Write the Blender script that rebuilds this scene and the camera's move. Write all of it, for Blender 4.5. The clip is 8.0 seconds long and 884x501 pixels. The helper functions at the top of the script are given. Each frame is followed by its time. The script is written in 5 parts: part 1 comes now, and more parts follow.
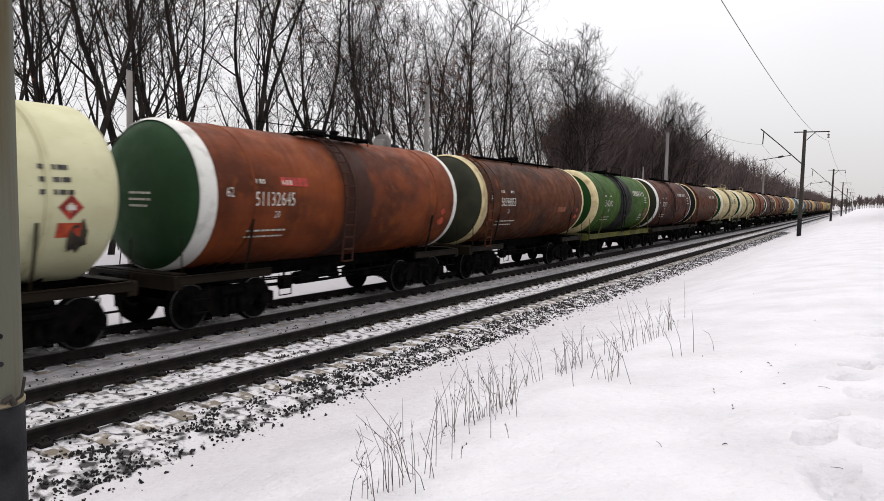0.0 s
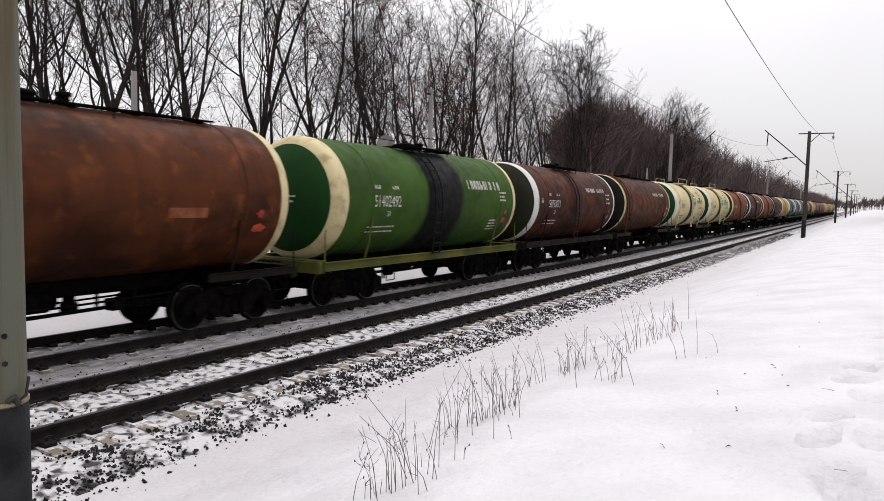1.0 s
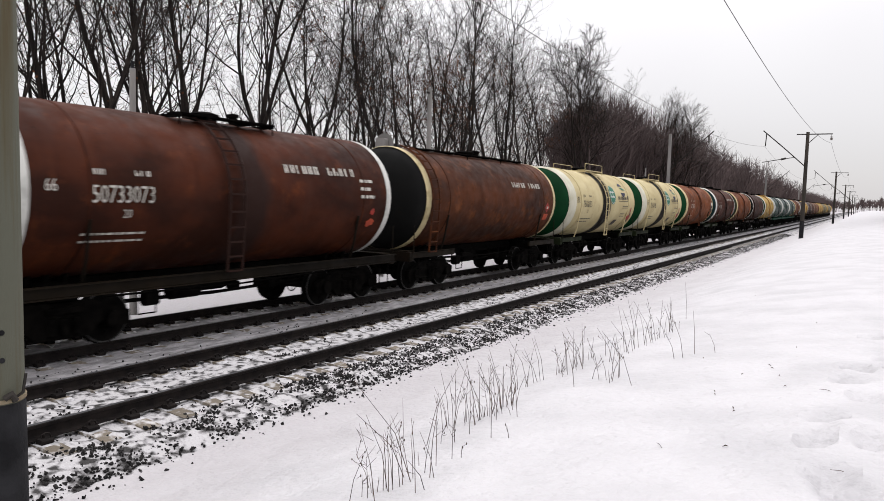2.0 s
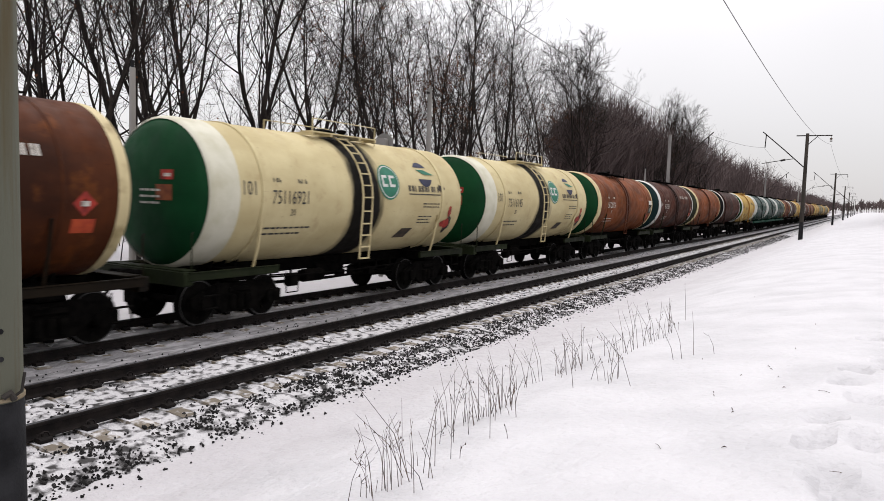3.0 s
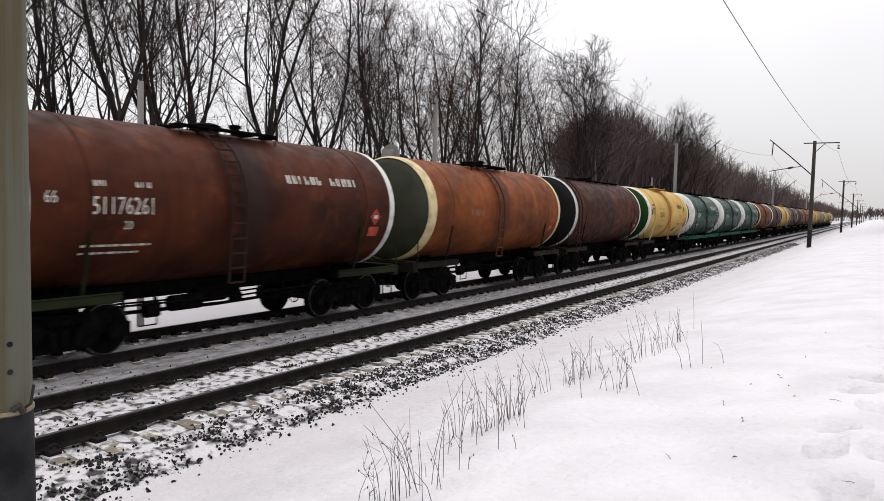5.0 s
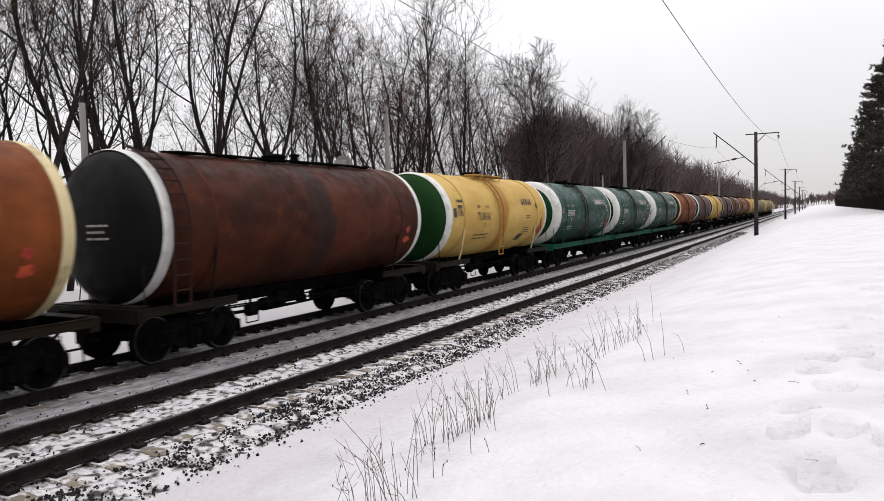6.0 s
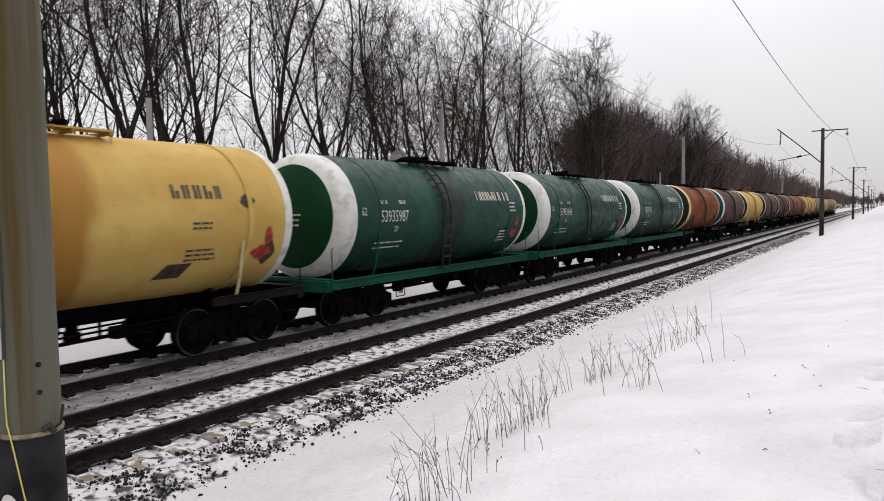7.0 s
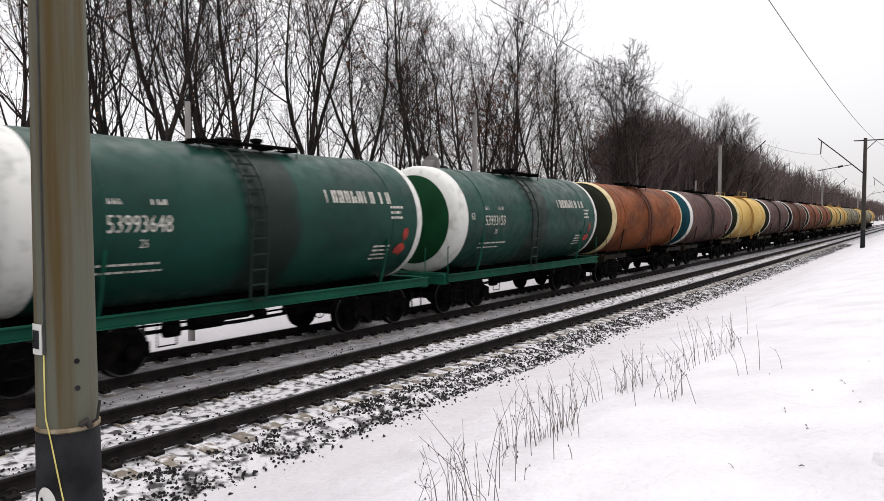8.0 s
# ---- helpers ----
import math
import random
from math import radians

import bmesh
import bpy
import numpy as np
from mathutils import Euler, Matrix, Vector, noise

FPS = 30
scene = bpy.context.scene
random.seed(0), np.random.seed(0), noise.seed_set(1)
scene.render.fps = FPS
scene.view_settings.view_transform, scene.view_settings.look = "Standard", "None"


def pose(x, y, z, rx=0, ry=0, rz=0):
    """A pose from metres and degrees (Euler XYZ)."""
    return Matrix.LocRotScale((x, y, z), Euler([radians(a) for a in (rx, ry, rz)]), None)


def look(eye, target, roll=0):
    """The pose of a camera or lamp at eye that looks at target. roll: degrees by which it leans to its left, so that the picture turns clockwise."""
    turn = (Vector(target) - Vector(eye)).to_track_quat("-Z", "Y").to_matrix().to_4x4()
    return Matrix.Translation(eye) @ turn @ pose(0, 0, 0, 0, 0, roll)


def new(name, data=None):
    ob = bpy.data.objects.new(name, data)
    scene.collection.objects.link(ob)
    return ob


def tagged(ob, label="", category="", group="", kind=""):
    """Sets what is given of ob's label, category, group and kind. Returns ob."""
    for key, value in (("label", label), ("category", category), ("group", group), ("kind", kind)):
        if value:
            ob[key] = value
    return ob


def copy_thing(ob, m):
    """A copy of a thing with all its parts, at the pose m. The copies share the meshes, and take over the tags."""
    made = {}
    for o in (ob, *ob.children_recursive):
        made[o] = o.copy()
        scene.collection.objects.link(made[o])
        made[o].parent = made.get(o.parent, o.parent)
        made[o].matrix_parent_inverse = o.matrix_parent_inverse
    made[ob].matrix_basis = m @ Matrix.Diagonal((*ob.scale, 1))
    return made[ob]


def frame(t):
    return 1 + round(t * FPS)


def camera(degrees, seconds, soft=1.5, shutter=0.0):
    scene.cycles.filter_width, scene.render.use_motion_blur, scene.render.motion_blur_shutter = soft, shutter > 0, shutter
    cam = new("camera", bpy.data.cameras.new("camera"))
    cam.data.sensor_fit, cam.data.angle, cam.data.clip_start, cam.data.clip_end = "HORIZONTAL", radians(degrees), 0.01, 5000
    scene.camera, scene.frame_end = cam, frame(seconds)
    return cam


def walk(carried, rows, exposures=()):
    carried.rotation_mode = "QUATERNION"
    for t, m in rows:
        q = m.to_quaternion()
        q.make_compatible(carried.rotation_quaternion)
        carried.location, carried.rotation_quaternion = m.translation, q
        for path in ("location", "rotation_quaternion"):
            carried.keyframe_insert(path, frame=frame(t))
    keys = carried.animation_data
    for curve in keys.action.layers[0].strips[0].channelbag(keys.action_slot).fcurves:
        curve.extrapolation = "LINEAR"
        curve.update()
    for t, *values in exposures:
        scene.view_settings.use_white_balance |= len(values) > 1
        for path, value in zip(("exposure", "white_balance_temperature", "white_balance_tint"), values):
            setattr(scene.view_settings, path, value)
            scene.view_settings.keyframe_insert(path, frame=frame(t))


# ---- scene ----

DEG = 63.7
EYE = (0.0, 0.0, 2.70)
cam = camera(DEG, 8.0, soft=0.7, shutter=0.12)
# seconds, yaw, pitch, roll, sideways step of the hand
PATH = [
    (0.0, 30.471, -4.273, -1.301, 0.0), (0.5, 30.741, -4.108, -1.386, 0.0), (1.0, 30.755, -4.207, -1.423, 0.0),
    (1.5, 30.711, -4.278, -1.574, 0.0), (3.0, 30.602, -4.286, -1.899, 0.0), (3.5, 30.888, -4.152, -1.972, 0.0),
    (4.0, 30.792, -3.819, -2.162, 0.0), (4.5, 30.670, -3.688, -2.303, 0.0), (5.0, 31.134, -3.484, -1.487, 0.0),
    (5.2, 29.184, -2.580, 0.558, -0.008), (6.3, 27.041, -3.102, 1.157, -0.040), (6.5, 26.851, -2.852, 0.266, -0.045),
    (6.7, 27.467, -2.790, 1.104, -0.055), (7.0, 31.763, -3.191, 0.916, -0.076), (7.5, 33.886, -2.898, 0.270, -0.080),
    (8.0, 34.315, -2.726, 0.053, -0.082),
]
walk(cam, [(t, pose(EYE[0] + 0.86 * e, EYE[1] + 0.5 * e, EYE[2], 90 + p, r, w)) for t, w, p, r, e in PATH], [(0.0, 0.0, 6590, 13), (6.5, 0.0, 6590, 13), (7.0, -0.11, 6590, 13), (7.5, 0.02, 6590, 13), (8.0, 0.12, 6590, 13)])

# ---- light: an overcast winter sky over snow ----
world = bpy.data.worlds.new("overcast_sky")
scene.world = world
world.use_nodes = True
wn, wl = world.node_tree.nodes, world.node_tree.links
wn.clear()
w_out, w_bg = wn.new("ShaderNodeOutputWorld"), wn.new("ShaderNodeBackground")
sky = wn.new("ShaderNodeTexSky")
sky.sky_type, sky.sun_disc = "NISHITA", False
sky.sun_elevation, sky.sun_rotation = radians(60), radians(-45)
sky_gain = wn.new("ShaderNodeMix")
sky_gain.data_type, sky_gain.blend_type = "RGBA", "MULTIPLY"
sky_gain.inputs[0].default_value = 1.0
sky_gain.inputs[7].default_value = (0.10, 0.10, 0.10, 1)
cloud = wn.new("ShaderNodeValToRGB")
cloud.color_ramp.elements[0].position, cloud.color_ramp.elements[0].color = 0.0, (0.70, 0.70, 0.71, 1)
cloud.color_ramp.elements[1].position, cloud.color_ramp.elements[1].color = 0.90, (2.70, 2.71, 2.74, 1)
for stop, shade in ((0.10, 0.88), (0.22, 1.05), (0.45, 1.50)):
    cloud.color_ramp.elements.new(stop).color = (shade, shade, shade * 1.01, 1)
w_tc, w_sep, w_noise, w_add = wn.new("ShaderNodeTexCoord"), wn.new("ShaderNodeSeparateXYZ"), wn.new("ShaderNodeTexNoise"), wn.new("ShaderNodeMath")
w_noise.inputs["Scale"].default_value = 2.2
w_add.operation = "MULTIPLY_ADD"
w_add.inputs[1].default_value = 0.16
w_off = wn.new("ShaderNodeMath")
w_off.operation = "SUBTRACT"
w_off.inputs[1].default_value = 0.08
w_mix = wn.new("ShaderNodeMix")
w_mix.data_type = "RGBA"
w_mix.inputs[0].default_value = 0.90
wl.new(w_tc.outputs["Generated"], w_sep.inputs[0])
wl.new(w_tc.outputs["Generated"], w_noise.inputs["Vector"])
wl.new(w_noise.outputs["Fac"], w_add.inputs[0])
wl.new(w_sep.outputs["Z"], w_add.inputs[2])
wl.new(w_add.outputs[0], w_off.inputs[0])
wl.new(w_off.outputs[0], cloud.inputs[0])
wl.new(sky.outputs[0], sky_gain.inputs[6])
wl.new(sky_gain.outputs[2], w_mix.inputs[6])
wl.new(cloud.outputs[0], w_mix.inputs[7])
wl.new(w_mix.outputs[2], w_bg.inputs[0])
wl.new(w_bg.outputs[0], w_out.inputs[0])
w_bg.inputs[1].default_value = 1.0
sun = new("sun", bpy.data.lights.new("sun", "SUN"))
sun.data.energy, sun.data.angle, sun.data.color = 0.5, radians(40), (1.0, 0.97, 0.93)
sun.matrix_world = look((-30, 30, 70), (0, 10, 0))

# ---- materials ----


def material(name, c1, c2, scale=3.0, rough=0.8, metal=0.0, bump=0.2, detail=8.0, fine=40.0, stretch=(1, 1, 1), rnd=0.0, lo=0.35, hi=0.65, dist=0.02, spec=0.3):
    """Two colours mixed by a coarse noise, with a finer one in the relief; rnd varies it from object to object."""
    m = bpy.data.materials.new(name)
    m.use_nodes = True
    n, l = m.node_tree.nodes, m.node_tree.links
    b = n["Principled BSDF"]
    tc, mp, oi = n.new("ShaderNodeTexCoord"), n.new("ShaderNodeMapping"), n.new("ShaderNodeObjectInfo")
    mp.inputs["Scale"].default_value = stretch
    sh = n.new("ShaderNodeVectorMath")
    sh.operation = "SCALE"
    sh.inputs[0].default_value = (37.0, 91.0, 53.0)
    l.new(oi.outputs["Random"], sh.inputs["Scale"])
    ad = n.new("ShaderNodeVectorMath")
    l.new(tc.outputs["Object"], mp.inputs["Vector"])
    l.new(mp.outputs[0], ad.inputs[0])
    l.new(sh.outputs[0], ad.inputs[1])
    t1, t2 = n.new("ShaderNodeTexNoise"), n.new("ShaderNodeTexNoise")
    t1.inputs["Scale"].default_value, t1.inputs["Detail"].default_value = scale, detail
    t2.inputs["Scale"].default_value, t2.inputs["Detail"].default_value = fine, 4
    l.new(ad.outputs[0], t1.inputs["Vector"])
    l.new(ad.outputs[0], t2.inputs["Vector"])
    rp = n.new("ShaderNodeValToRGB")
    rp.color_ramp.elements[0].position, rp.color_ramp.elements[0].color = lo, (*c1, 1)
    rp.color_ramp.elements[1].position, rp.color_ramp.elements[1].color = hi, (*c2, 1)
    l.new(t1.outputs["Fac"], rp.inputs[0])
    hsv = n.new("ShaderNodeHueSaturation")
    ma = n.new("ShaderNodeMath")
    ma.operation = "MULTIPLY_ADD"
    ma.inputs[1].default_value, ma.inputs[2].default_value = rnd, 1.0 - rnd / 2
    l.new(oi.outputs["Random"], ma.inputs[0])
    l.new(ma.outputs[0], hsv.inputs["Value"])
    l.new(rp.outputs[0], hsv.inputs["Color"])
    l.new(hsv.outputs[0], b.inputs["Base Color"])
    b.inputs["Roughness"].default_value, b.inputs["Metallic"].default_value = rough, metal
    b.inputs["Specular IOR Level"].default_value = spec
    if bump:
        bp = n.new("ShaderNodeBump")
        bp.inputs["Strength"].default_value, bp.inputs["Distance"].default_value = bump, dist
        l.new(t2.outputs["Fac"], bp.inputs["Height"])
        l.new(bp.outputs[0], b.inputs["Normal"])
    return m


def tank_paint(name, base, dark, rust, streak=0.5, rust_amount=0.5, spill=None, spill_half=0.0, rough=0.55, spec=0.07, depth=0.78):
    """Weathered tank paint: cloudy fading, runs down the sides, rust blooms and, where given, spilt oil round the filling hatch."""
    base, dark, rust = (tuple(depth * v for v in c) for c in (base, dark, rust))
    m = bpy.data.materials.new(name)
    m.use_nodes = True
    n, l = m.node_tree.nodes, m.node_tree.links
    b = n["Principled BSDF"]
    tc, oi = n.new("ShaderNodeTexCoord"), n.new("ShaderNodeObjectInfo")
    sh = n.new("ShaderNodeVectorMath")
    sh.operation = "SCALE"
    sh.inputs[0].default_value = (41.0, 17.0, 29.0)
    l.new(oi.outputs["Random"], sh.inputs["Scale"])

    def noisy(scale, detail, stretch, rough_=0.55):
        mp, ad, t = n.new("ShaderNodeMapping"), n.new("ShaderNodeVectorMath"), n.new("ShaderNodeTexNoise")
        mp.inputs["Scale"].default_value = stretch
        l.new(tc.outputs["Object"], mp.inputs["Vector"])
        l.new(mp.outputs[0], ad.inputs[0])
        l.new(sh.outputs[0], ad.inputs[1])
        l.new(ad.outputs[0], t.inputs["Vector"])
        t.inputs["Scale"].default_value, t.inputs["Detail"].default_value, t.inputs["Roughness"].default_value = scale, detail, rough_
        return t.outputs["Fac"]

    def ramp(src, lo, hi, a=0.0, z=1.0):
        r = n.new("ShaderNodeMapRange")
        r.inputs[1].default_value, r.inputs[2].default_value, r.inputs[3].default_value, r.inputs[4].default_value = lo, hi, a, z
        l.new(src, r.inputs[0])
        return r.outputs[0]

    def mix(fac, c1, c2):
        x = n.new("ShaderNodeMix")
        x.data_type = "RGBA"
        l.new(fac, x.inputs[0])
        for i, c in ((6, c1), (7, c2)):
            if isinstance(c, tuple):
                x.inputs[i].default_value = (*c, 1)
            else:
                l.new(c, x.inputs[i])
        return x.outputs[2]

    col = mix(ramp(noisy(0.9, 7, (1, 0.55, 1)), 0.38, 0.62), base, dark)
    col = mix(ramp(noisy(1.6, 6, (0.15, 2.2, 0.15), 0.7), 0.50, 0.78, 0.0, streak), col, dark)
    col = mix(ramp(noisy(2.2, 9, (0.7, 0.8, 0.7), 0.66), 0.62 - 0.1 * rust_amount, 0.76, 0.0, rust_amount), col, rust)
    # small scuffs and chips
    col = mix(ramp(noisy(14.0, 5, (1, 0.7, 1)), 0.66, 0.72, 0.0, 0.55), col, tuple(0.55 * v for v in dark))
    if spill:
        sp = n.new("ShaderNodeSeparateXYZ")
        l.new(tc.outputs["Object"], sp.inputs[0])
        ab, jo = n.new("ShaderNodeMath"), n.new("ShaderNodeMath")
        ab.operation, jo.operation = "ABSOLUTE", "MULTIPLY_ADD"
        l.new(sp.outputs["Y"], ab.inputs[0])
        l.new(noisy(1.3, 5, (0.5, 1.6, 0.5)), jo.inputs[0])
        jo.inputs[1].default_value = -0.8
        l.new(ab.outputs[0], jo.inputs[2])
        col = mix(ramp(jo.outputs[0], spill_half - 0.55, spill_half - 0.30, 1.0, 0.0), col, spill)
    l.new(col, b.inputs["Base Color"])
    b.inputs["Specular IOR Level"].default_value = spec
    l.new(ramp(noisy(3.0, 6, (1, 1, 1)), 0.3, 0.7, rough - 0.1, rough + 0.2), b.inputs["Roughness"])
    bp = n.new("ShaderNodeBump")
    bp.inputs["Strength"].default_value, bp.inputs["Distance"].default_value = 0.12, 0.01
    l.new(noisy(9.0, 8, (1, 1, 1)), bp.inputs["Height"])
    l.new(bp.outputs[0], b.inputs["Normal"])
    return m


SNOW = material("snow", (0.400, 0.394, 0.408), (0.478, 0.470, 0.485), 0.9, 0.7, 0, 0.8, 10, 11.0, dist=0.04, lo=0.3, hi=0.6)


def dust_near_track(m):
    """Greyer, uneven snow colour beside the ballast, thinning out towards the bank."""
    n, l = m.node_tree.nodes, m.node_tree.links
    b = n["Principled BSDF"]
    old = b.inputs["Base Color"].links[0].from_socket
    tc, sp, no = n.new("ShaderNodeTexCoord"), n.new("ShaderNodeSeparateXYZ"), n.new("ShaderNodeTexNoise")
    no.inputs["Scale"].default_value, no.inputs["Detail"].default_value = 1.4, 8
    ad, mr, mx = n.new("ShaderNodeMath"), n.new("ShaderNodeMapRange"), n.new("ShaderNodeMix")
    ad.operation = "MULTIPLY_ADD"
    ad.inputs[1].default_value = 3.0
    l.new(tc.outputs["Object"], sp.inputs[0])
    l.new(tc.outputs["Object"], no.inputs["Vector"])
    l.new(no.outputs["Fac"], ad.inputs[0])
    l.new(sp.outputs["X"], ad.inputs[2])
    mr.inputs[1].default_value, mr.inputs[2].default_value, mr.inputs[3].default_value, mr.inputs[4].default_value = -4.6, -2.2, 0.85, 0.0
    l.new(ad.outputs[0], mr.inputs[0])
    mx.data_type = "RGBA"
    mx.inputs[7].default_value = (0.360, 0.345, 0.356, 1)
    l.new(mr.outputs[0], mx.inputs[0])
    l.new(old, mx.inputs[6])
    l.new(mx.outputs[2], b.inputs["Base Color"])


dust_near_track(SNOW)
BALLAST = material("ballast_snow", (0.034, 0.032, 0.032), (0.43, 0.42, 0.43), 6.0, 0.9, 0, 0.9, 12, 26.0, lo=0.39, hi=0.53, dist=0.04)
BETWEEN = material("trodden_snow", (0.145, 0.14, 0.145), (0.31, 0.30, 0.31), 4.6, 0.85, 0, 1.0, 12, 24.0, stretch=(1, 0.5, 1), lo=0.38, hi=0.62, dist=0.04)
STONE = material("crushed_stone", (0.005, 0.005, 0.005), (0.024, 0.022, 0.022), 6.0, 0.9, 0, 0.5, 6, 60.0, spec=0.15)
STEEL = material("rail_rust", (0.005, 0.004, 0.004), (0.013, 0.010, 0.009), 6.0, 0.85, 0.0, 0.3, spec=0.12)
RAILTOP = material("rail_worn_head", (0.03, 0.03, 0.032), (0.07, 0.07, 0.075), 8.0, 0.5, 0.5, 0.1, stretch=(4, 0.2, 1))
SLEEPER = material("sleeper_concrete", (0.125, 0.105, 0.082), (0.39, 0.38, 0.38), 9.0, 0.9, 0, 0.5, rnd=0.25, lo=0.50, hi=0.66)
SLEEPER_SNOW = material("sleeper_snow", (0.10, 0.098, 0.10), (0.44, 0.435, 0.45), 7.0, 0.8, 0, 0.6, lo=0.40, hi=0.58, rnd=0.15)
CONCRETE = material("pole_concrete", (0.060, 0.040, 0.013), (0.082, 0.083, 0.062), 1.3, 0.9, 0, 0.35, 10, 60.0, stretch=(5, 5, 0.16), lo=0.38, hi=0.52)
TAR = material("pole_tar", (0.006, 0.006, 0.007), (0.018, 0.018, 0.020), 4.0, 0.85, 0, 0.4, spec=0.15)
FARCON = material("weathered_pole", (0.13, 0.125, 0.12), (0.22, 0.21, 0.20), 1.0, 0.9, 0, 0.2, stretch=(1, 1, 0.3))
DARKPOLE = material("sooty_pole", (0.025, 0.022, 0.019), (0.055, 0.047, 0.040), 1.0, 0.9, 0, 0.2, stretch=(1, 1, 0.3), spec=0.15)
IRON = material("dark_iron", (0.012, 0.011, 0.010), (0.032, 0.028, 0.025), 5.0, 0.8, 0.0, 0.2, spec=0.15)
BARK = material("bark", (0.008, 0.0065, 0.006), (0.026, 0.021, 0.018), 2.5, 0.95, 0, 0.6, 8, 18.0, stretch=(2, 2, 0.4), rnd=0.3, dist=0.03, spec=0.1)
TWIG = material("twigs", (0.009, 0.007, 0.006), (0.026, 0.020, 0.017), 1.0, 0.95, 0, 0, rnd=0.35, spec=0.1)
# paler than the near twigs: the haze of distance is mixed into this colour
FARWOOD = material("haze_paled_twigs", (0.058, 0.044, 0.043), (0.110, 0.084, 0.081), 0.08, 0.95, 0, 0, spec=0.1)
LEAF = material("withered_leaf", (0.055, 0.022, 0.012), (0.12, 0.052, 0.026), 1.0, 0.9, 0, 0, spec=0.1)
NEEDLE = material("pine_needles", (0.020, 0.019, 0.015), (0.055, 0.050, 0.040), 0.6, 0.95, 0, 0, spec=0.1)
WEED = material("dry_stem", (0.026, 0.017, 0.013), (0.095, 0.062, 0.042), 6.0, 0.95, 0, 0, rnd=0.4)
# nearly black: the deep shade under the wagons is put into these two colours
UNDER = material("shade_black_underframe", (0.0012, 0.0011, 0.0011), (0.0050, 0.0045, 0.004), 5.0, 0.9, 0, 0.3, spec=0.02)
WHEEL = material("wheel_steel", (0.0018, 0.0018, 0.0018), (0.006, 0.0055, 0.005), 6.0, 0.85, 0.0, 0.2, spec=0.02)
RIM = material("polished_wheel_rim", (0.006, 0.006, 0.006), (0.055, 0.053, 0.052), 4.0, 0.5, 0.3, 0.1)
WHITE = material("white_paint", (0.33, 0.33, 0.31), (0.48, 0.48, 0.455), 3.5, 0.6, 0, 0.1, lo=0.3, hi=0.5)
CREAM = material("cream_band_paint", (0.27, 0.215, 0.105), (0.45, 0.375, 0.21), 3.0, 0.6, 0, 0.1, lo=0.3, hi=0.5)
PALEBAND = material("off_white_band_paint", (0.38, 0.36, 0.27), (0.48, 0.465, 0.38), 2.0, 0.6, 0, 0.1, lo=0.3, hi=0.6)
LETTER = material("white_lettering", (0.16, 0.15, 0.13), (0.44, 0.42, 0.38), 9.0, 0.7, 0, 0, lo=0.3, hi=0.5)
BLACKLET = material("black_lettering", (0.015, 0.015, 0.015), (0.06, 0.055, 0.05), 9.0, 0.7, 0, 0)
RED = material("hazard_red", (0.13, 0.011, 0.008), (0.32, 0.026, 0.014), 6.0, 0.6, 0, 0)
ORANGE = material("orange_placard", (0.22, 0.022, 0.010), (0.36, 0.055, 0.015), 6.0, 0.6, 0, 0)
TEALLOGO = material("logo_green", (0.010, 0.105, 0.062), (0.016, 0.135, 0.085), 5.0, 0.6, 0, 0)
BLUELOGO = material("logo_blue", (0.012, 0.014, 0.034), (0.020, 0.022, 0.050), 5.0, 0.6, 0, 0)
SOOTPATCH = material("oil_smear", (0.010, 0.009, 0.008), (0.05, 0.035, 0.022), 6.0, 0.6, 0, 0)
OVERHEAD = material("grey_wire", (0.16, 0.16, 0.165), (0.24, 0.24, 0.245), 8.0, 0.7, 0, 0)
YELLOWWIRE = material("yellow_wire", (0.42, 0.36, 0.10), (0.55, 0.48, 0.16), 8.0, 0.6, 0, 0)
BLACKWIRE = material("black_wire", (0.012, 0.012, 0.012), (0.03, 0.03, 0.03), 8.0, 0.6, 0, 0)
GLASSINS = material("insulator_glaze", (0.05, 0.03, 0.02), (0.09, 0.06, 0.04), 8.0, 0.3, 0, 0)

# ---- mesh building ----


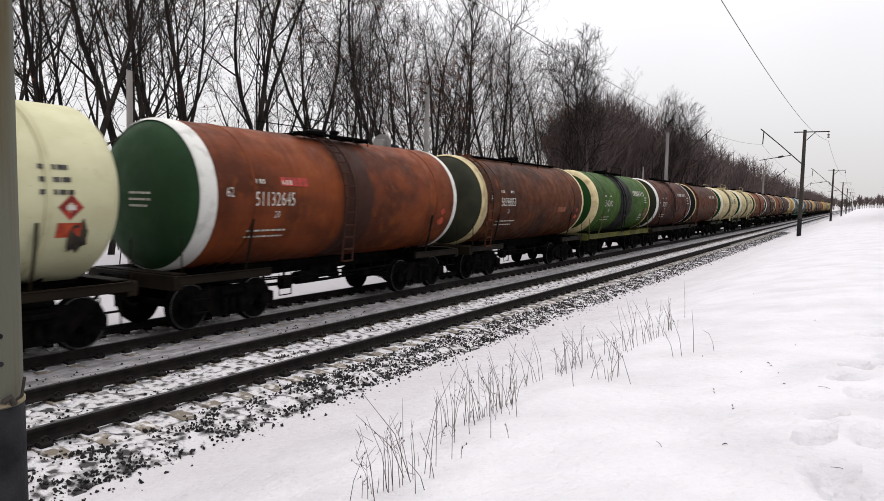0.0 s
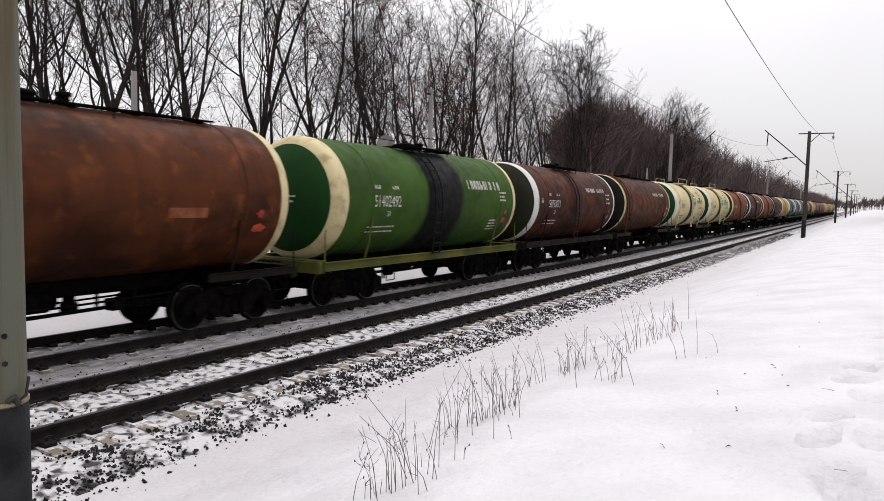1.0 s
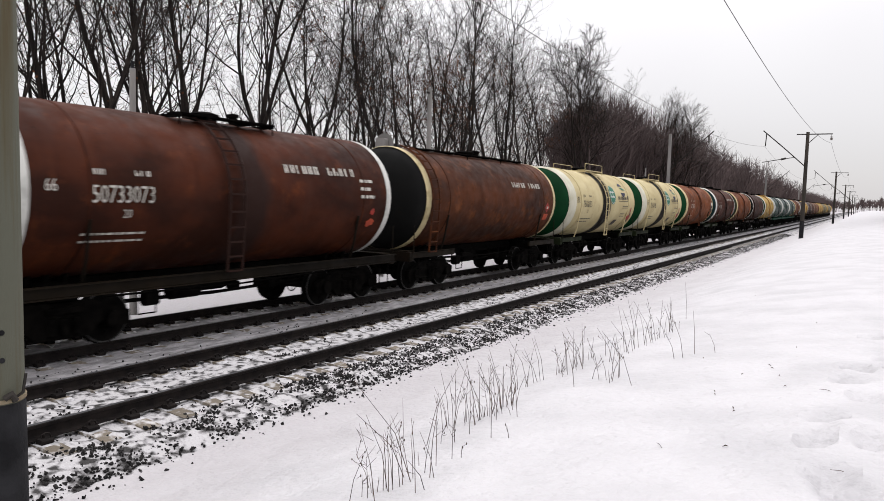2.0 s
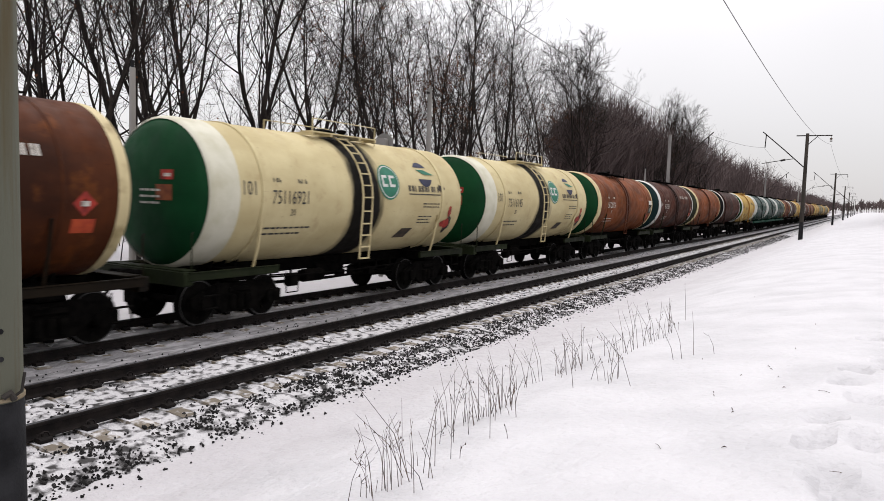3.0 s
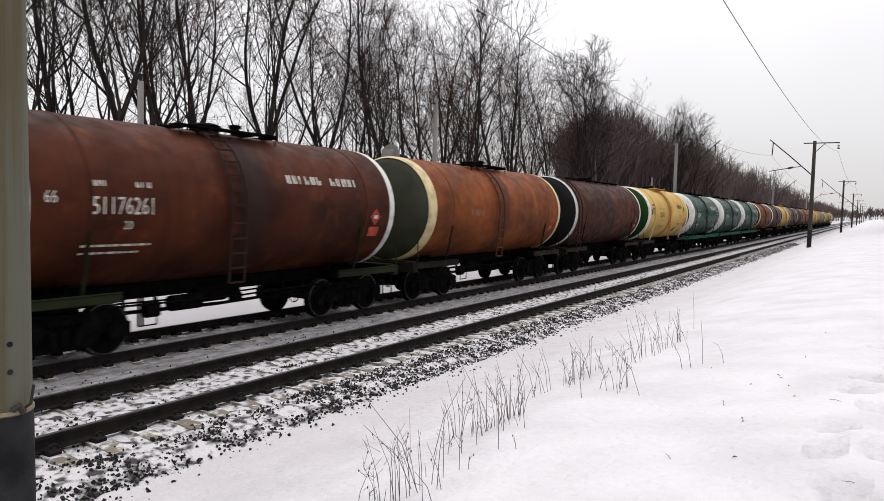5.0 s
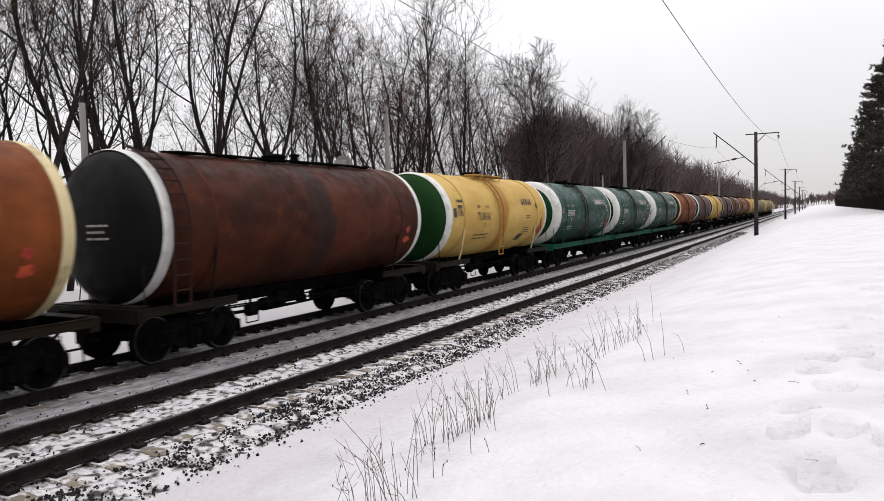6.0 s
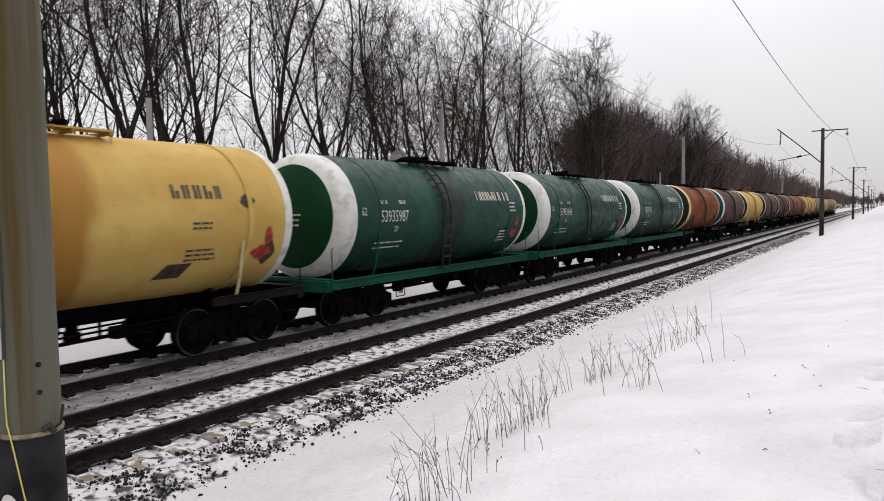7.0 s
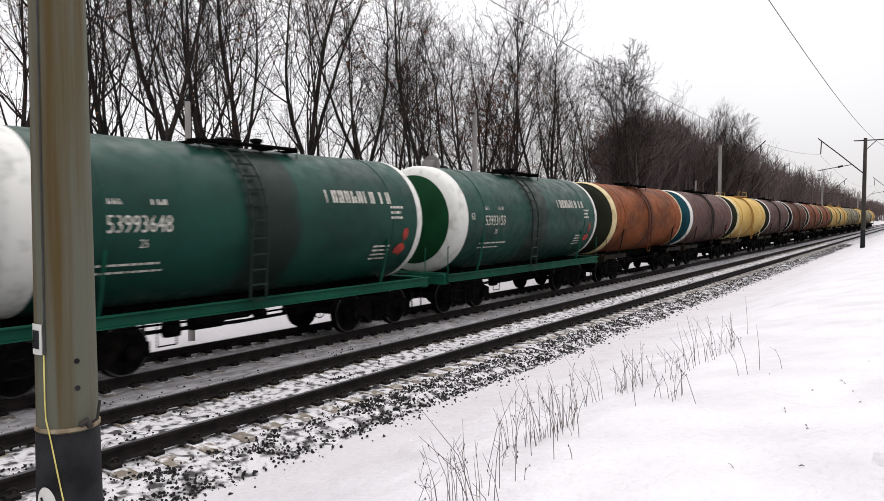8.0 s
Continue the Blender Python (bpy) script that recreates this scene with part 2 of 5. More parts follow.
class Shape:
    """Vertices and faces gathered into one mesh."""

    def __init__(self):
        self.v, self.f, self.mi = [], [], []

    def add(self, verts, faces, mi=0):
        o = len(self.v)
        self.v.extend(verts)
        self.f.extend([tuple(i + o for i in f) for f in faces])
        self.mi.extend([mi] * len(faces))
        return self

    def box(self, c, s, mi=0, chamfer=0.0, m=None):
        x, y, z = (a / 2 for a in s)
        k = min(chamfer, x * 0.8, z * 0.8)
        if k <= 0:
            pts = [(-x, -y, -z), (x, -y, -z), (x, y, -z), (-x, y, -z), (-x, -y, z), (x, -y, z), (x, y, z), (-x, y, z)]
            fs = [(3, 2, 1, 0), (4, 5, 6, 7), (0, 1, 5, 4), (1, 2, 6, 5), (2, 3, 7, 6), (3, 0, 4, 7)]
        else:
            prof = [(-x + k, -z), (x - k, -z), (x, -z + k), (x, z - k), (x - k, z), (-x + k, z), (-x, z - k), (-x, -z + k)]
            pts = [(a, -y, b) for a, b in prof] + [(a, y, b) for a, b in prof]
            fs = [tuple(range(8)), tuple(reversed(range(8, 16)))] + [((i + 1) % 8, i, i + 8, (i + 1) % 8 + 8) for i in range(8)]
        if m is not None:
            pts = [tuple(m @ Vector(p)) for p in pts]
        return self.add([(p[0] + c[0], p[1] + c[1], p[2] + c[2]) for p in pts], fs, mi)

    def tube(self, pts, radii, n=6, mi=0, caps=True):
        pts = [Vector(p) for p in pts]
        rad = radii if isinstance(radii, (list, tuple)) else [radii] * len(pts)
        d = (pts[-1] - pts[0]).normalized()
        ref = Vector((0, 0, 1)) if abs(d.z) < 0.9 else Vector((1, 0, 0))
        vs = []
        for i, p in enumerate(pts):
            t = (pts[min(i + 1, len(pts) - 1)] - pts[max(i - 1, 0)]).normalized()
            u = t.cross(ref).normalized()
            w = t.cross(u)
            for k in range(n):
                a = 2 * math.pi * k / n
                vs.append(tuple(p + rad[i] * (math.cos(a) * u + math.sin(a) * w)))
        fs = [(i * n + k, i * n + (k + 1) % n, (i + 1) * n + (k + 1) % n, (i + 1) * n + k) for i in range(len(pts) - 1) for k in range(n)]
        if caps:
            fs += [tuple(reversed(range(n))), tuple(range((len(pts) - 1) * n, len(pts) * n))]
        return self.add(vs, fs, mi)

    def lathe(self, prof, n=48, axis="y", c=(0, 0, 0), mi=0, close=False):
        """prof: (along the axis, radius)."""
        vs = []
        for s, r in prof:
            for k in range(n):
                a = 2 * math.pi * k / n
                p = (r * math.cos(a), s, r * math.sin(a)) if axis == "y" else (s, r * math.cos(a), r * math.sin(a)) if axis == "x" else (r * math.cos(a), r * math.sin(a), s)
                vs.append((p[0] + c[0], p[1] + c[1], p[2] + c[2]))
        m_ = len(prof)
        fs = [(i * n + k, i * n + (k + 1) % n, (i + 1) * n + (k + 1) % n, (i + 1) * n + k) for i in range(m_ - 1) for k in range(n)]
        if close:
            fs += [tuple(range(n)), tuple(reversed(range((m_ - 1) * n, m_ * n)))]
        return self.add(vs, fs, mi)

    def mesh(self, name, mats, smooth=False):
        me = bpy.data.meshes.new(name)
        me.from_pydata(self.v, [], self.f)
        for m in mats if isinstance(mats, (list, tuple)) else [mats]:
            me.materials.append(m)
        me.polygons.foreach_set("material_index", self.mi)
        if smooth:
            me.polygons.foreach_set("use_smooth", [True] * len(me.polygons))
            me.set_sharp_from_angle(angle=radians(38))
        b = bmesh.new()
        b.from_mesh(me)
        bmesh.ops.recalc_face_normals(b, faces=b.faces)
        b.to_mesh(me)
        b.free()
        me.update()
        return me


def child(name, me, parent, m=None, label="", mat=None):
    ob = new(name, me)
    ob.parent = parent
    if m is not None:
        ob.matrix_basis = m
    if mat is not None:
        ob.material_slots[0].link = "OBJECT"
        ob.material_slots[0].material = mat
    if label:
        tagged(ob, label)
    return ob


def thing(name, label, category, group="", kind="", m=None, me=None):
    ob = new(name, me)
    if m is not None:
        ob.matrix_basis = m
    return tagged(ob, label, category, group, kind)


# ---- the lie of the land ----
PROFILE = [(-2500, -0.2), (-60, -0.3), (-30, -0.4), (-18, -0.5), (-15.6, -0.62), (-14.9, -0.72), (-7.6, -0.52), (-7.1, -0.40), (-6.6, -0.345), (-5.7, -0.29), (-4.8, -0.10), (-3.8, 0.22),
           (-2.9, 0.52), (-1.5, 0.80), (0, 1.05), (3, 1.35), (7, 1.65), (12, 1.85), (30, 2.0), (80, 2.05), (2500, 2.05)]
FEET = [(0.2, 10.64), (0.05, 8.52), (-0.01, 7.93), (0.13, 7.25), (-0.14, 6.31), (-0.19, 5.75), (0.14, 5.80), (-0.09, 5.05), (0.01, 4.76), (0.9, 15.44), (0.53, 11.41), (0.40, 8.68),
        (0.55, 8.21), (0.99, 14.0), (0.37, 9.19), (0.45, 5.54), (0.62, 6.7), (0.75, 10.2), (0.70, 12.6), (1.2, 17.6), (1.45, 19.26), (0.9, 6.2), (1.1, 8.4)]


def land(x, y):
    z = np.interp(x, [p[0] for p in PROFILE], [p[1] for p in PROFILE])
    if -30 < y < 120 and -7.6 < x < -3.2:
        z += min(1.0, (x + 7.6) / 0.4, (-3.2 - x) / 0.6) * (0.035 * noise.noise((x * 1.1, y * 0.7, 11.0)) + 0.030 * noise.noise((x * 3.1, y * 2.3, 12.0)) + 0.022 * noise.noise((x * 7.0, y * 6.0, 13.0)))
    if -30 < y < 120 and x > -6.6 and x < 14:
        amp = min(1.0, max(0.0, (x + 6.6) / 2.5))
        z += amp * (0.045 * noise.noise((x * 0.55, y * 0.4, 1.0)) + 0.020 * noise.noise((x * 1.9, y * 1.5, 7.0)) + 0.012 * noise.noise((x * 4.5, y * 3.5, 8.0)))
    return float(z)


def dent(x, y):
    d = 0.0
    for i, (fx, fy) in enumerate(FEET):
        a = 0.25 * math.sin(i * 2.3)
        dx, dy = x - fx, y - fy
        if abs(dx) < 0.7 and abs(dy) < 0.7:
            u, v = dx * math.cos(a) + dy * math.sin(a), -dx * math.sin(a) + dy * math.cos(a)
            q = (u / 0.10) ** 2 + (v / 0.155) ** 2
            d += -0.15 * math.exp(-(0.8 * q) ** 1.3) + 0.025 * math.exp(-((math.sqrt(q) - 2.0) ** 2) * 2.0)
    if 3 < y < 26:
        path = 0.15 + 0.055 * (y - 4)
        d += -0.035 * math.exp(-((x - path) / 0.55) ** 2) * (0.6 + 1.6 * noise.noise((x * 3.0, y * 2.2, 3.0)))
    return d


def make_ground():
    xs = [-2500, -900, -300, -120, -60, -40, -30, -24, -20, -18, -16.5, -15.6, -14.9, -12, -9, -7.9] + [-7.6 + 0.1 * i for i in range(10)] + [-6.6]
    xs += [-6.6 + 0.1 * i for i in range(1, 18)] + [-4.9 + 0.2 * i for i in range(1, 19)] + [-1.25 + 0.075 * i for i in range(0, 52)]
    xs += [2.9, 3.3, 4, 5, 6, 7, 8.5, 10, 12, 15, 20, 30, 50, 80, 160, 400, 1000, 2500]
    ys = [-2000, -500, -150, -60, -30, -15, -8, -4, -1, 1, 2, 2.6] + [3 + 0.085 * i for i in range(210)]
    ys += [21 + 0.4 * i for i in range(40)] + [37.5 + 2 * i for i in range(32)] + [104, 112, 125, 150, 190, 250, 350, 500, 800, 1300, 2000, 3500]
    vs = []
    for y in ys:
        for x in xs:
            vs.append((x, y, land(x, y) + (dent(x, y) if -1.3 < x < 2.7 and 2.9 < y < 21.2 else 0.0)))
    w = len(xs)
    s = Shape().add(vs, [(j * w + i, j * w + i + 1, (j + 1) * w + i + 1, (j + 1) * w + i) for j in range(len(ys) - 1) for i in range(w - 1)])
    return tagged(new("ground", s.mesh("ground", SNOW, True)), "snow-covered ground beside the railway with footprints", "snow", kind="structure")


AX, BX, BZ = -8.705, -12.685, -0.145
Y0, Y1 = -60.0, 900.0


def make_bed():
    prof = [(-15.2, -0.78), (-14.45, -0.43), (-14.1, -0.37), (-11.25, -0.365), (-10.75, -0.30), (-10.3, -0.235), (-7.25, -0.235), (-6.95, -0.265), (-6.55, -0.345), (-6.15, -0.46), (-5.9, -0.60)]
    xs = []
    for (a, za), (b, zb) in zip(prof, prof[1:]):
        k = max(1, int((b - a) / 0.12))
        xs += [(a + (b - a) * i / k, za + (zb - za) * i / k) for i in range(k)]
    xs.append(prof[-1])
    ys = [Y0, -20, -6] + [-2 + 0.16 * i for i in range(190)] + [28.5 + 0.6 * i for i in range(60)] + [66 + 4 * i for i in range(20)] + [150, 200, 300, 500, Y1]
    vs = [(x, y, z + (0.030 * noise.noise((x * 4.0, y * 3.0, 2.0)) + 0.022 * noise.noise((x * 11.0, y * 9.0, 5.0)) if y < 60 else 0.0)) for y in ys for x, z in xs]
    w = len(xs)
    mi, fs = [], []
    for j in range(len(ys) - 1):
        for i in range(w - 1):
            fs.append((j * w + i, j * w + i + 1, (j + 1) * w + i + 1, (j + 1) * w + i))
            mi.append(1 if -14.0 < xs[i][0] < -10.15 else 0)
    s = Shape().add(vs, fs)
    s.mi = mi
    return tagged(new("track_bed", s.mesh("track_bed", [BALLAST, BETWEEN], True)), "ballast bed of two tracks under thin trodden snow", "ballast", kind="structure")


RAIL_PROF = [(-0.066, -0.18), (0.066, -0.18), (0.066, -0.168), (0.018, -0.150), (0.010, -0.135), (0.010, -0.050), (0.036, -0.038), (0.037, -0.008), (0.030, 0.0),
             (-0.030, 0.0), (-0.037, -0.008), (-0.036, -0.038), (-0.010, -0.050), (-0.010, -0.135), (-0.018, -0.150), (-0.066, -0.168)]


def make_rail(x, z, label):
    n = len(RAIL_PROF)
    vs = [(x + a, y, z + b) for y in (Y0, Y1) for a, b in RAIL_PROF]
    fs = [(i, (i + 1) % n, n + (i + 1) % n, n + i) for i in range(n)]
    s = Shape().add(vs, fs)
    s.mi = [1 if i == 8 else 0 for i in range(n)]
    return tagged(new("rail", s.mesh("rail", [STEEL, RAILTOP])), label, "rail", "rails of the two tracks", "structure")

# ---- tank wagons ----
R_T, Z_T = 1.59, 2.76
HALF = 5.0
SEG = 64


def dome(side, r_from=1.0, r_to=0.0, lift=0.0, n=12):
    """The dished end between two shares of its radius."""
    pts = []
    for i in range(n + 1):
        q = r_from + (r_to - r_from) * i / n
        pts.append((side * (HALF + lift + 0.43 * math.sqrt(max(0.0, 1 - q * q))), max(0.001, R_T * q + (0.004 if lift else 0))))
    return pts


def shared_meshes():
    g = {}
    g["shell"] = Shape().lathe([(-HALF, R_T), (-3.1, R_T), (0, R_T), (3.1, R_T), (HALF, R_T)], SEG).mesh("tank_shell", WHITE, True)
    for s, nm in ((-1, "front"), (1, "rear")):
        g["head_" + nm] = Shape().lathe(dome(s), SEG).mesh("tank_head", WHITE, True)
        for wname, w, q in (("thin", 0.16, 0.985), ("mid", 0.27, 0.965), ("wide", 0.34, 0.82), ("ring", 0.22, 0.86), ("collar", 0.62, 0.955)):
            prof = [(s * (HALF - w), R_T + 0.001), (s * (HALF - w), R_T + 0.006), (s * HALF, R_T + 0.006)] + dome(s, 1.0, q, 0.006, 6)[1:]
            g["band_" + wname + nm] = Shape().lathe(prof, SEG).mesh("end_band", WHITE, True)
    for i, y in enumerate((-3.7, 3.85)):
        g["seam%d" % i] = Shape().lathe([(y - 0.03, R_T), (y - 0.02, R_T + 0.014), (y + 0.02, R_T + 0.014), (y + 0.03, R_T)], SEG).mesh("weld_seam", WHITE, True)
        g["strap%d" % i] = Shape().lathe([(y - 0.06, R_T), (y - 0.06, R_T + 0.028), (y + 0.06, R_T + 0.028), (y + 0.06, R_T)], SEG).mesh("tank_strap", WHITE, True)
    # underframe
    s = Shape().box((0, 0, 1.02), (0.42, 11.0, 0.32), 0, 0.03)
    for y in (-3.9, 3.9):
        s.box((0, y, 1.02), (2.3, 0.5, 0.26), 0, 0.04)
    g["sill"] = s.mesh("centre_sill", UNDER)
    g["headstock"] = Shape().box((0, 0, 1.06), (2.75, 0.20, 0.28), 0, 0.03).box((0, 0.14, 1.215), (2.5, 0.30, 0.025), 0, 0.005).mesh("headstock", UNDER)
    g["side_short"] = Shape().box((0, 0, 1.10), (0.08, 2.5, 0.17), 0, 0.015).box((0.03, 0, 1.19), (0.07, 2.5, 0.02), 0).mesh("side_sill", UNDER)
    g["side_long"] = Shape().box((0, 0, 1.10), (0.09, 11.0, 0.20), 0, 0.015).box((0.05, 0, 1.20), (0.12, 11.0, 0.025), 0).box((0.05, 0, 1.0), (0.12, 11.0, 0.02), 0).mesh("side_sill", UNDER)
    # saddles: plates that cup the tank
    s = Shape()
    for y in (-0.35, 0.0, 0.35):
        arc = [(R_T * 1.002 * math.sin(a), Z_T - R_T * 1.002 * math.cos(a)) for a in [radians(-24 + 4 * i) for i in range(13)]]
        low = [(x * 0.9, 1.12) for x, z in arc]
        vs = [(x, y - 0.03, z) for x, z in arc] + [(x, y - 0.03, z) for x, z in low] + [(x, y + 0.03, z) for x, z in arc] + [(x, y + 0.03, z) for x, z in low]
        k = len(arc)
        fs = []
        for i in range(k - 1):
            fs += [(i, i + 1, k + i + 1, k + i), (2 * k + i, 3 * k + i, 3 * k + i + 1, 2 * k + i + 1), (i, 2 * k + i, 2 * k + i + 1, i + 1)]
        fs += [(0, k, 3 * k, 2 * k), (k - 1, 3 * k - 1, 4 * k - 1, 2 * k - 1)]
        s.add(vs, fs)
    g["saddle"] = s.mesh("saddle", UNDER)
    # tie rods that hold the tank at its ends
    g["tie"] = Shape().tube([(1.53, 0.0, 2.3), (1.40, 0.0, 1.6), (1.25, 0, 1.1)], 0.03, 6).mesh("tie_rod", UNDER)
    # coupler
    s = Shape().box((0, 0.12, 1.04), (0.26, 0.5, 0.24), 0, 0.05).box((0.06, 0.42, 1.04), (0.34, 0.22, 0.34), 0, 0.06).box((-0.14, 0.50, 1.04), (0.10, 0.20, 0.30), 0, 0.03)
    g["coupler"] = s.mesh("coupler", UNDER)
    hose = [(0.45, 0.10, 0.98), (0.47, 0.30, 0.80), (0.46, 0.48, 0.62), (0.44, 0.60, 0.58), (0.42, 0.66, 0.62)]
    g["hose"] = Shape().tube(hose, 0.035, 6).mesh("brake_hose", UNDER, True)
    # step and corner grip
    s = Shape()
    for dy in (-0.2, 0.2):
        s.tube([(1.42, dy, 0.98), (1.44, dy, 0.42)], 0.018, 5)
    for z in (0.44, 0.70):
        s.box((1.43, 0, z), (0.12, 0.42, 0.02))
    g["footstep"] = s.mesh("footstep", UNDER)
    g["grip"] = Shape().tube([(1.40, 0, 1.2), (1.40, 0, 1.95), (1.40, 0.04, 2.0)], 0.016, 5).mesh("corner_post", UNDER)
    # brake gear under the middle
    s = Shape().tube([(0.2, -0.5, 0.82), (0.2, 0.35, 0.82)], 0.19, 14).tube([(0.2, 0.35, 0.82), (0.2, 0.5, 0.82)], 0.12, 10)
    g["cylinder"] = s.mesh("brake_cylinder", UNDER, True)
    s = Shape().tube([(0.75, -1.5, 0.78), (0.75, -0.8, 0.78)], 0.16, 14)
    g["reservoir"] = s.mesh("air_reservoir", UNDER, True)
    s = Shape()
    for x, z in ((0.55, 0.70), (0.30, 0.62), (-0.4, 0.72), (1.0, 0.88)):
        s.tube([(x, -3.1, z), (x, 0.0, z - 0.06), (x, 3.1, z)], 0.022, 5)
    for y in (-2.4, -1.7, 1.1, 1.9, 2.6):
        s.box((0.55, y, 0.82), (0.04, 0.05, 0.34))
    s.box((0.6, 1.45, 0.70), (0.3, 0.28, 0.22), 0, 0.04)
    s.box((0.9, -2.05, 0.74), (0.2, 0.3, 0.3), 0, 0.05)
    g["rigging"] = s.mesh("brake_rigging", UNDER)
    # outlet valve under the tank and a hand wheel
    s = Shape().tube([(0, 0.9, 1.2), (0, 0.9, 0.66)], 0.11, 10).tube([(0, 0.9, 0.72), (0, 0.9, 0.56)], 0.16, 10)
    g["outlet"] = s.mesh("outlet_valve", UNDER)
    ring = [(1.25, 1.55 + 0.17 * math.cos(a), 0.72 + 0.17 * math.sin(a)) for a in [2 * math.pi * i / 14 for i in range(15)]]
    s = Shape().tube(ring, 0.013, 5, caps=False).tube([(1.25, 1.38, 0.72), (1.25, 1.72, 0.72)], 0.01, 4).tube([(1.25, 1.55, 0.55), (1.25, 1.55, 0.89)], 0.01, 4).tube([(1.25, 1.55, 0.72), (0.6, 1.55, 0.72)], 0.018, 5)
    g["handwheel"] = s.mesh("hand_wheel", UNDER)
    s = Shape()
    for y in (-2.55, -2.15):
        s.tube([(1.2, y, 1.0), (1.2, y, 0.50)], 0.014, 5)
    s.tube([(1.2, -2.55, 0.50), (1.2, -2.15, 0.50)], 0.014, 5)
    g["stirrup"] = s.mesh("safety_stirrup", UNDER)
    # top works
    g["dome"] = Shape().lathe([(Z_T + R_T - 0.06, 0.30), (Z_T + R_T + 0.11, 0.30), (Z_T + R_T + 0.11, 0.34), (Z_T + R_T + 0.15, 0.34), (Z_T + R_T + 0.20, 0.18), (Z_T + R_T + 0.21, 0.01)], 24, "z").mesh("hatch", UNDER, True)
    g["valve"] = Shape().lathe([(Z_T + R_T - 0.05, 0.11), (Z_T + R_T + 0.18, 0.11), (Z_T + R_T + 0.18, 0.15), (Z_T + R_T + 0.24, 0.15), (Z_T + R_T + 0.27, 0.02)], 14, "z", (0, 0.85, 0)).mesh("relief_valve", UNDER, True)
    g["board"] = Shape().box((0, 0, Z_T + R_T + 0.02), (0.17, 2.7, 0.035)).mesh("board", UNDER)
    g["bearer"] = Shape().box((0, 0, Z_T + R_T - 0.03), (1.7, 0.06, 0.07)).mesh("bearer", UNDER)
    s = Shape()
    zt = Z_T + R_T + 0.04
    for x in (-0.82, 0.82):
        for y in (-1.3, 1.3):
            s.tube([(x, y, zt - 0.2), (x, y, zt + 0.30)], 0.016, 5)
        s.tube([(x, -1.3, zt + 0.30), (x, 1.3, zt + 0.30)], 0.014, 5)
    g["railing"] = s.mesh("top_railing", UNDER)
    g["stub"] = Shape().tube([(0, 0, zt - 0.25), (0, 0, zt + 0.12)], 0.016, 5).mesh("railing_post", UNDER)
    s = Shape()
    for x in (0.15, 0.35, 0.55):
        s.box((x, 0, Z_T + R_T + 0.03 - 0.06 * x), (0.14, 7.6, 0.03))
    for y in (-3.5, -2, -0.7, 0.7, 2, 3.5):
        s.box((0.35, y, Z_T + R_T - 0.03), (0.6, 0.05, 0.08))
    g["longwalk"] = s.mesh("roof_walkway", UNDER)
    # side ladder: two stiles that follow the tank, with rungs between them
    arc = [(Z_T + (R_T + 0.10) * math.sin(a), (R_T + 0.10) * math.cos(a)) for a in [radians(74 - 10.5 * i) for i in range(8)]]
    pts = [(x, z) for z, x in arc] + [(1.68, 2.42), (1.66, 2.10), (1.64, 1.80), (1.62, 1.50), (1.60, 1.2)]
    g["stile"] = Shape().tube([(x, 0, z) for x, z in pts], 0.028, 5).mesh("stile", UNDER)
    g["rung"] = Shape().box((0, 0, 0), (0.07, 0.40, 0.035)).mesh("rung", UNDER)
    g["rungs"] = [(x, z) for x, z in pts[1:]]
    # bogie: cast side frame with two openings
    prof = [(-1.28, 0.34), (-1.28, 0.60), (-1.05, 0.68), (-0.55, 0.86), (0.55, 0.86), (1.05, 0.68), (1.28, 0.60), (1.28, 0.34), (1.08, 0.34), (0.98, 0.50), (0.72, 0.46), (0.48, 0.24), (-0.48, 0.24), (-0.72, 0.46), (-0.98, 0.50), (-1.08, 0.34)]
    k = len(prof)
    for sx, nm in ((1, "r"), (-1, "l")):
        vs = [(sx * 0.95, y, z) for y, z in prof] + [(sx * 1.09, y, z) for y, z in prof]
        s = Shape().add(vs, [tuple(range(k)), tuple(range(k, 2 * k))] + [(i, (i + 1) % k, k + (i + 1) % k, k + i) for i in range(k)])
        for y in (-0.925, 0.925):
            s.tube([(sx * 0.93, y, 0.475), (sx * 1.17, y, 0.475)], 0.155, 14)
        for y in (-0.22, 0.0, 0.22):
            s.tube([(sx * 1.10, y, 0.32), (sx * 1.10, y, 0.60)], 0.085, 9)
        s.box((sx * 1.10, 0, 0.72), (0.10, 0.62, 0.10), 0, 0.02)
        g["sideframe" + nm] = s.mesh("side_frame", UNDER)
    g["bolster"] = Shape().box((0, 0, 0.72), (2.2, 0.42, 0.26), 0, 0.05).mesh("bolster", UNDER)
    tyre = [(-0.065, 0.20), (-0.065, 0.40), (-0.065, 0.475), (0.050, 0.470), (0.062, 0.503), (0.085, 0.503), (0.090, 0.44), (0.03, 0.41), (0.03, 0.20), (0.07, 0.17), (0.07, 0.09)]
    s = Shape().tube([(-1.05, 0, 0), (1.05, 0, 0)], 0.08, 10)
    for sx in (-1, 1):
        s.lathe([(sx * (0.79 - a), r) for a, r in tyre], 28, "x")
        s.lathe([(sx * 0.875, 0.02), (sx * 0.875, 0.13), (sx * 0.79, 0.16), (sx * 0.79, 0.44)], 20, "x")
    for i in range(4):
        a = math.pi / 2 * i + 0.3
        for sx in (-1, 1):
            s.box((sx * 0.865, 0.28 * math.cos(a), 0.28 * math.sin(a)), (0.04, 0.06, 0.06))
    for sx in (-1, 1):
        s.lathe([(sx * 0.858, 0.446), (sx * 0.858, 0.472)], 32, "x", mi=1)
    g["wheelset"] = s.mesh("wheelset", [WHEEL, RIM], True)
    return g


TEXTS = {}


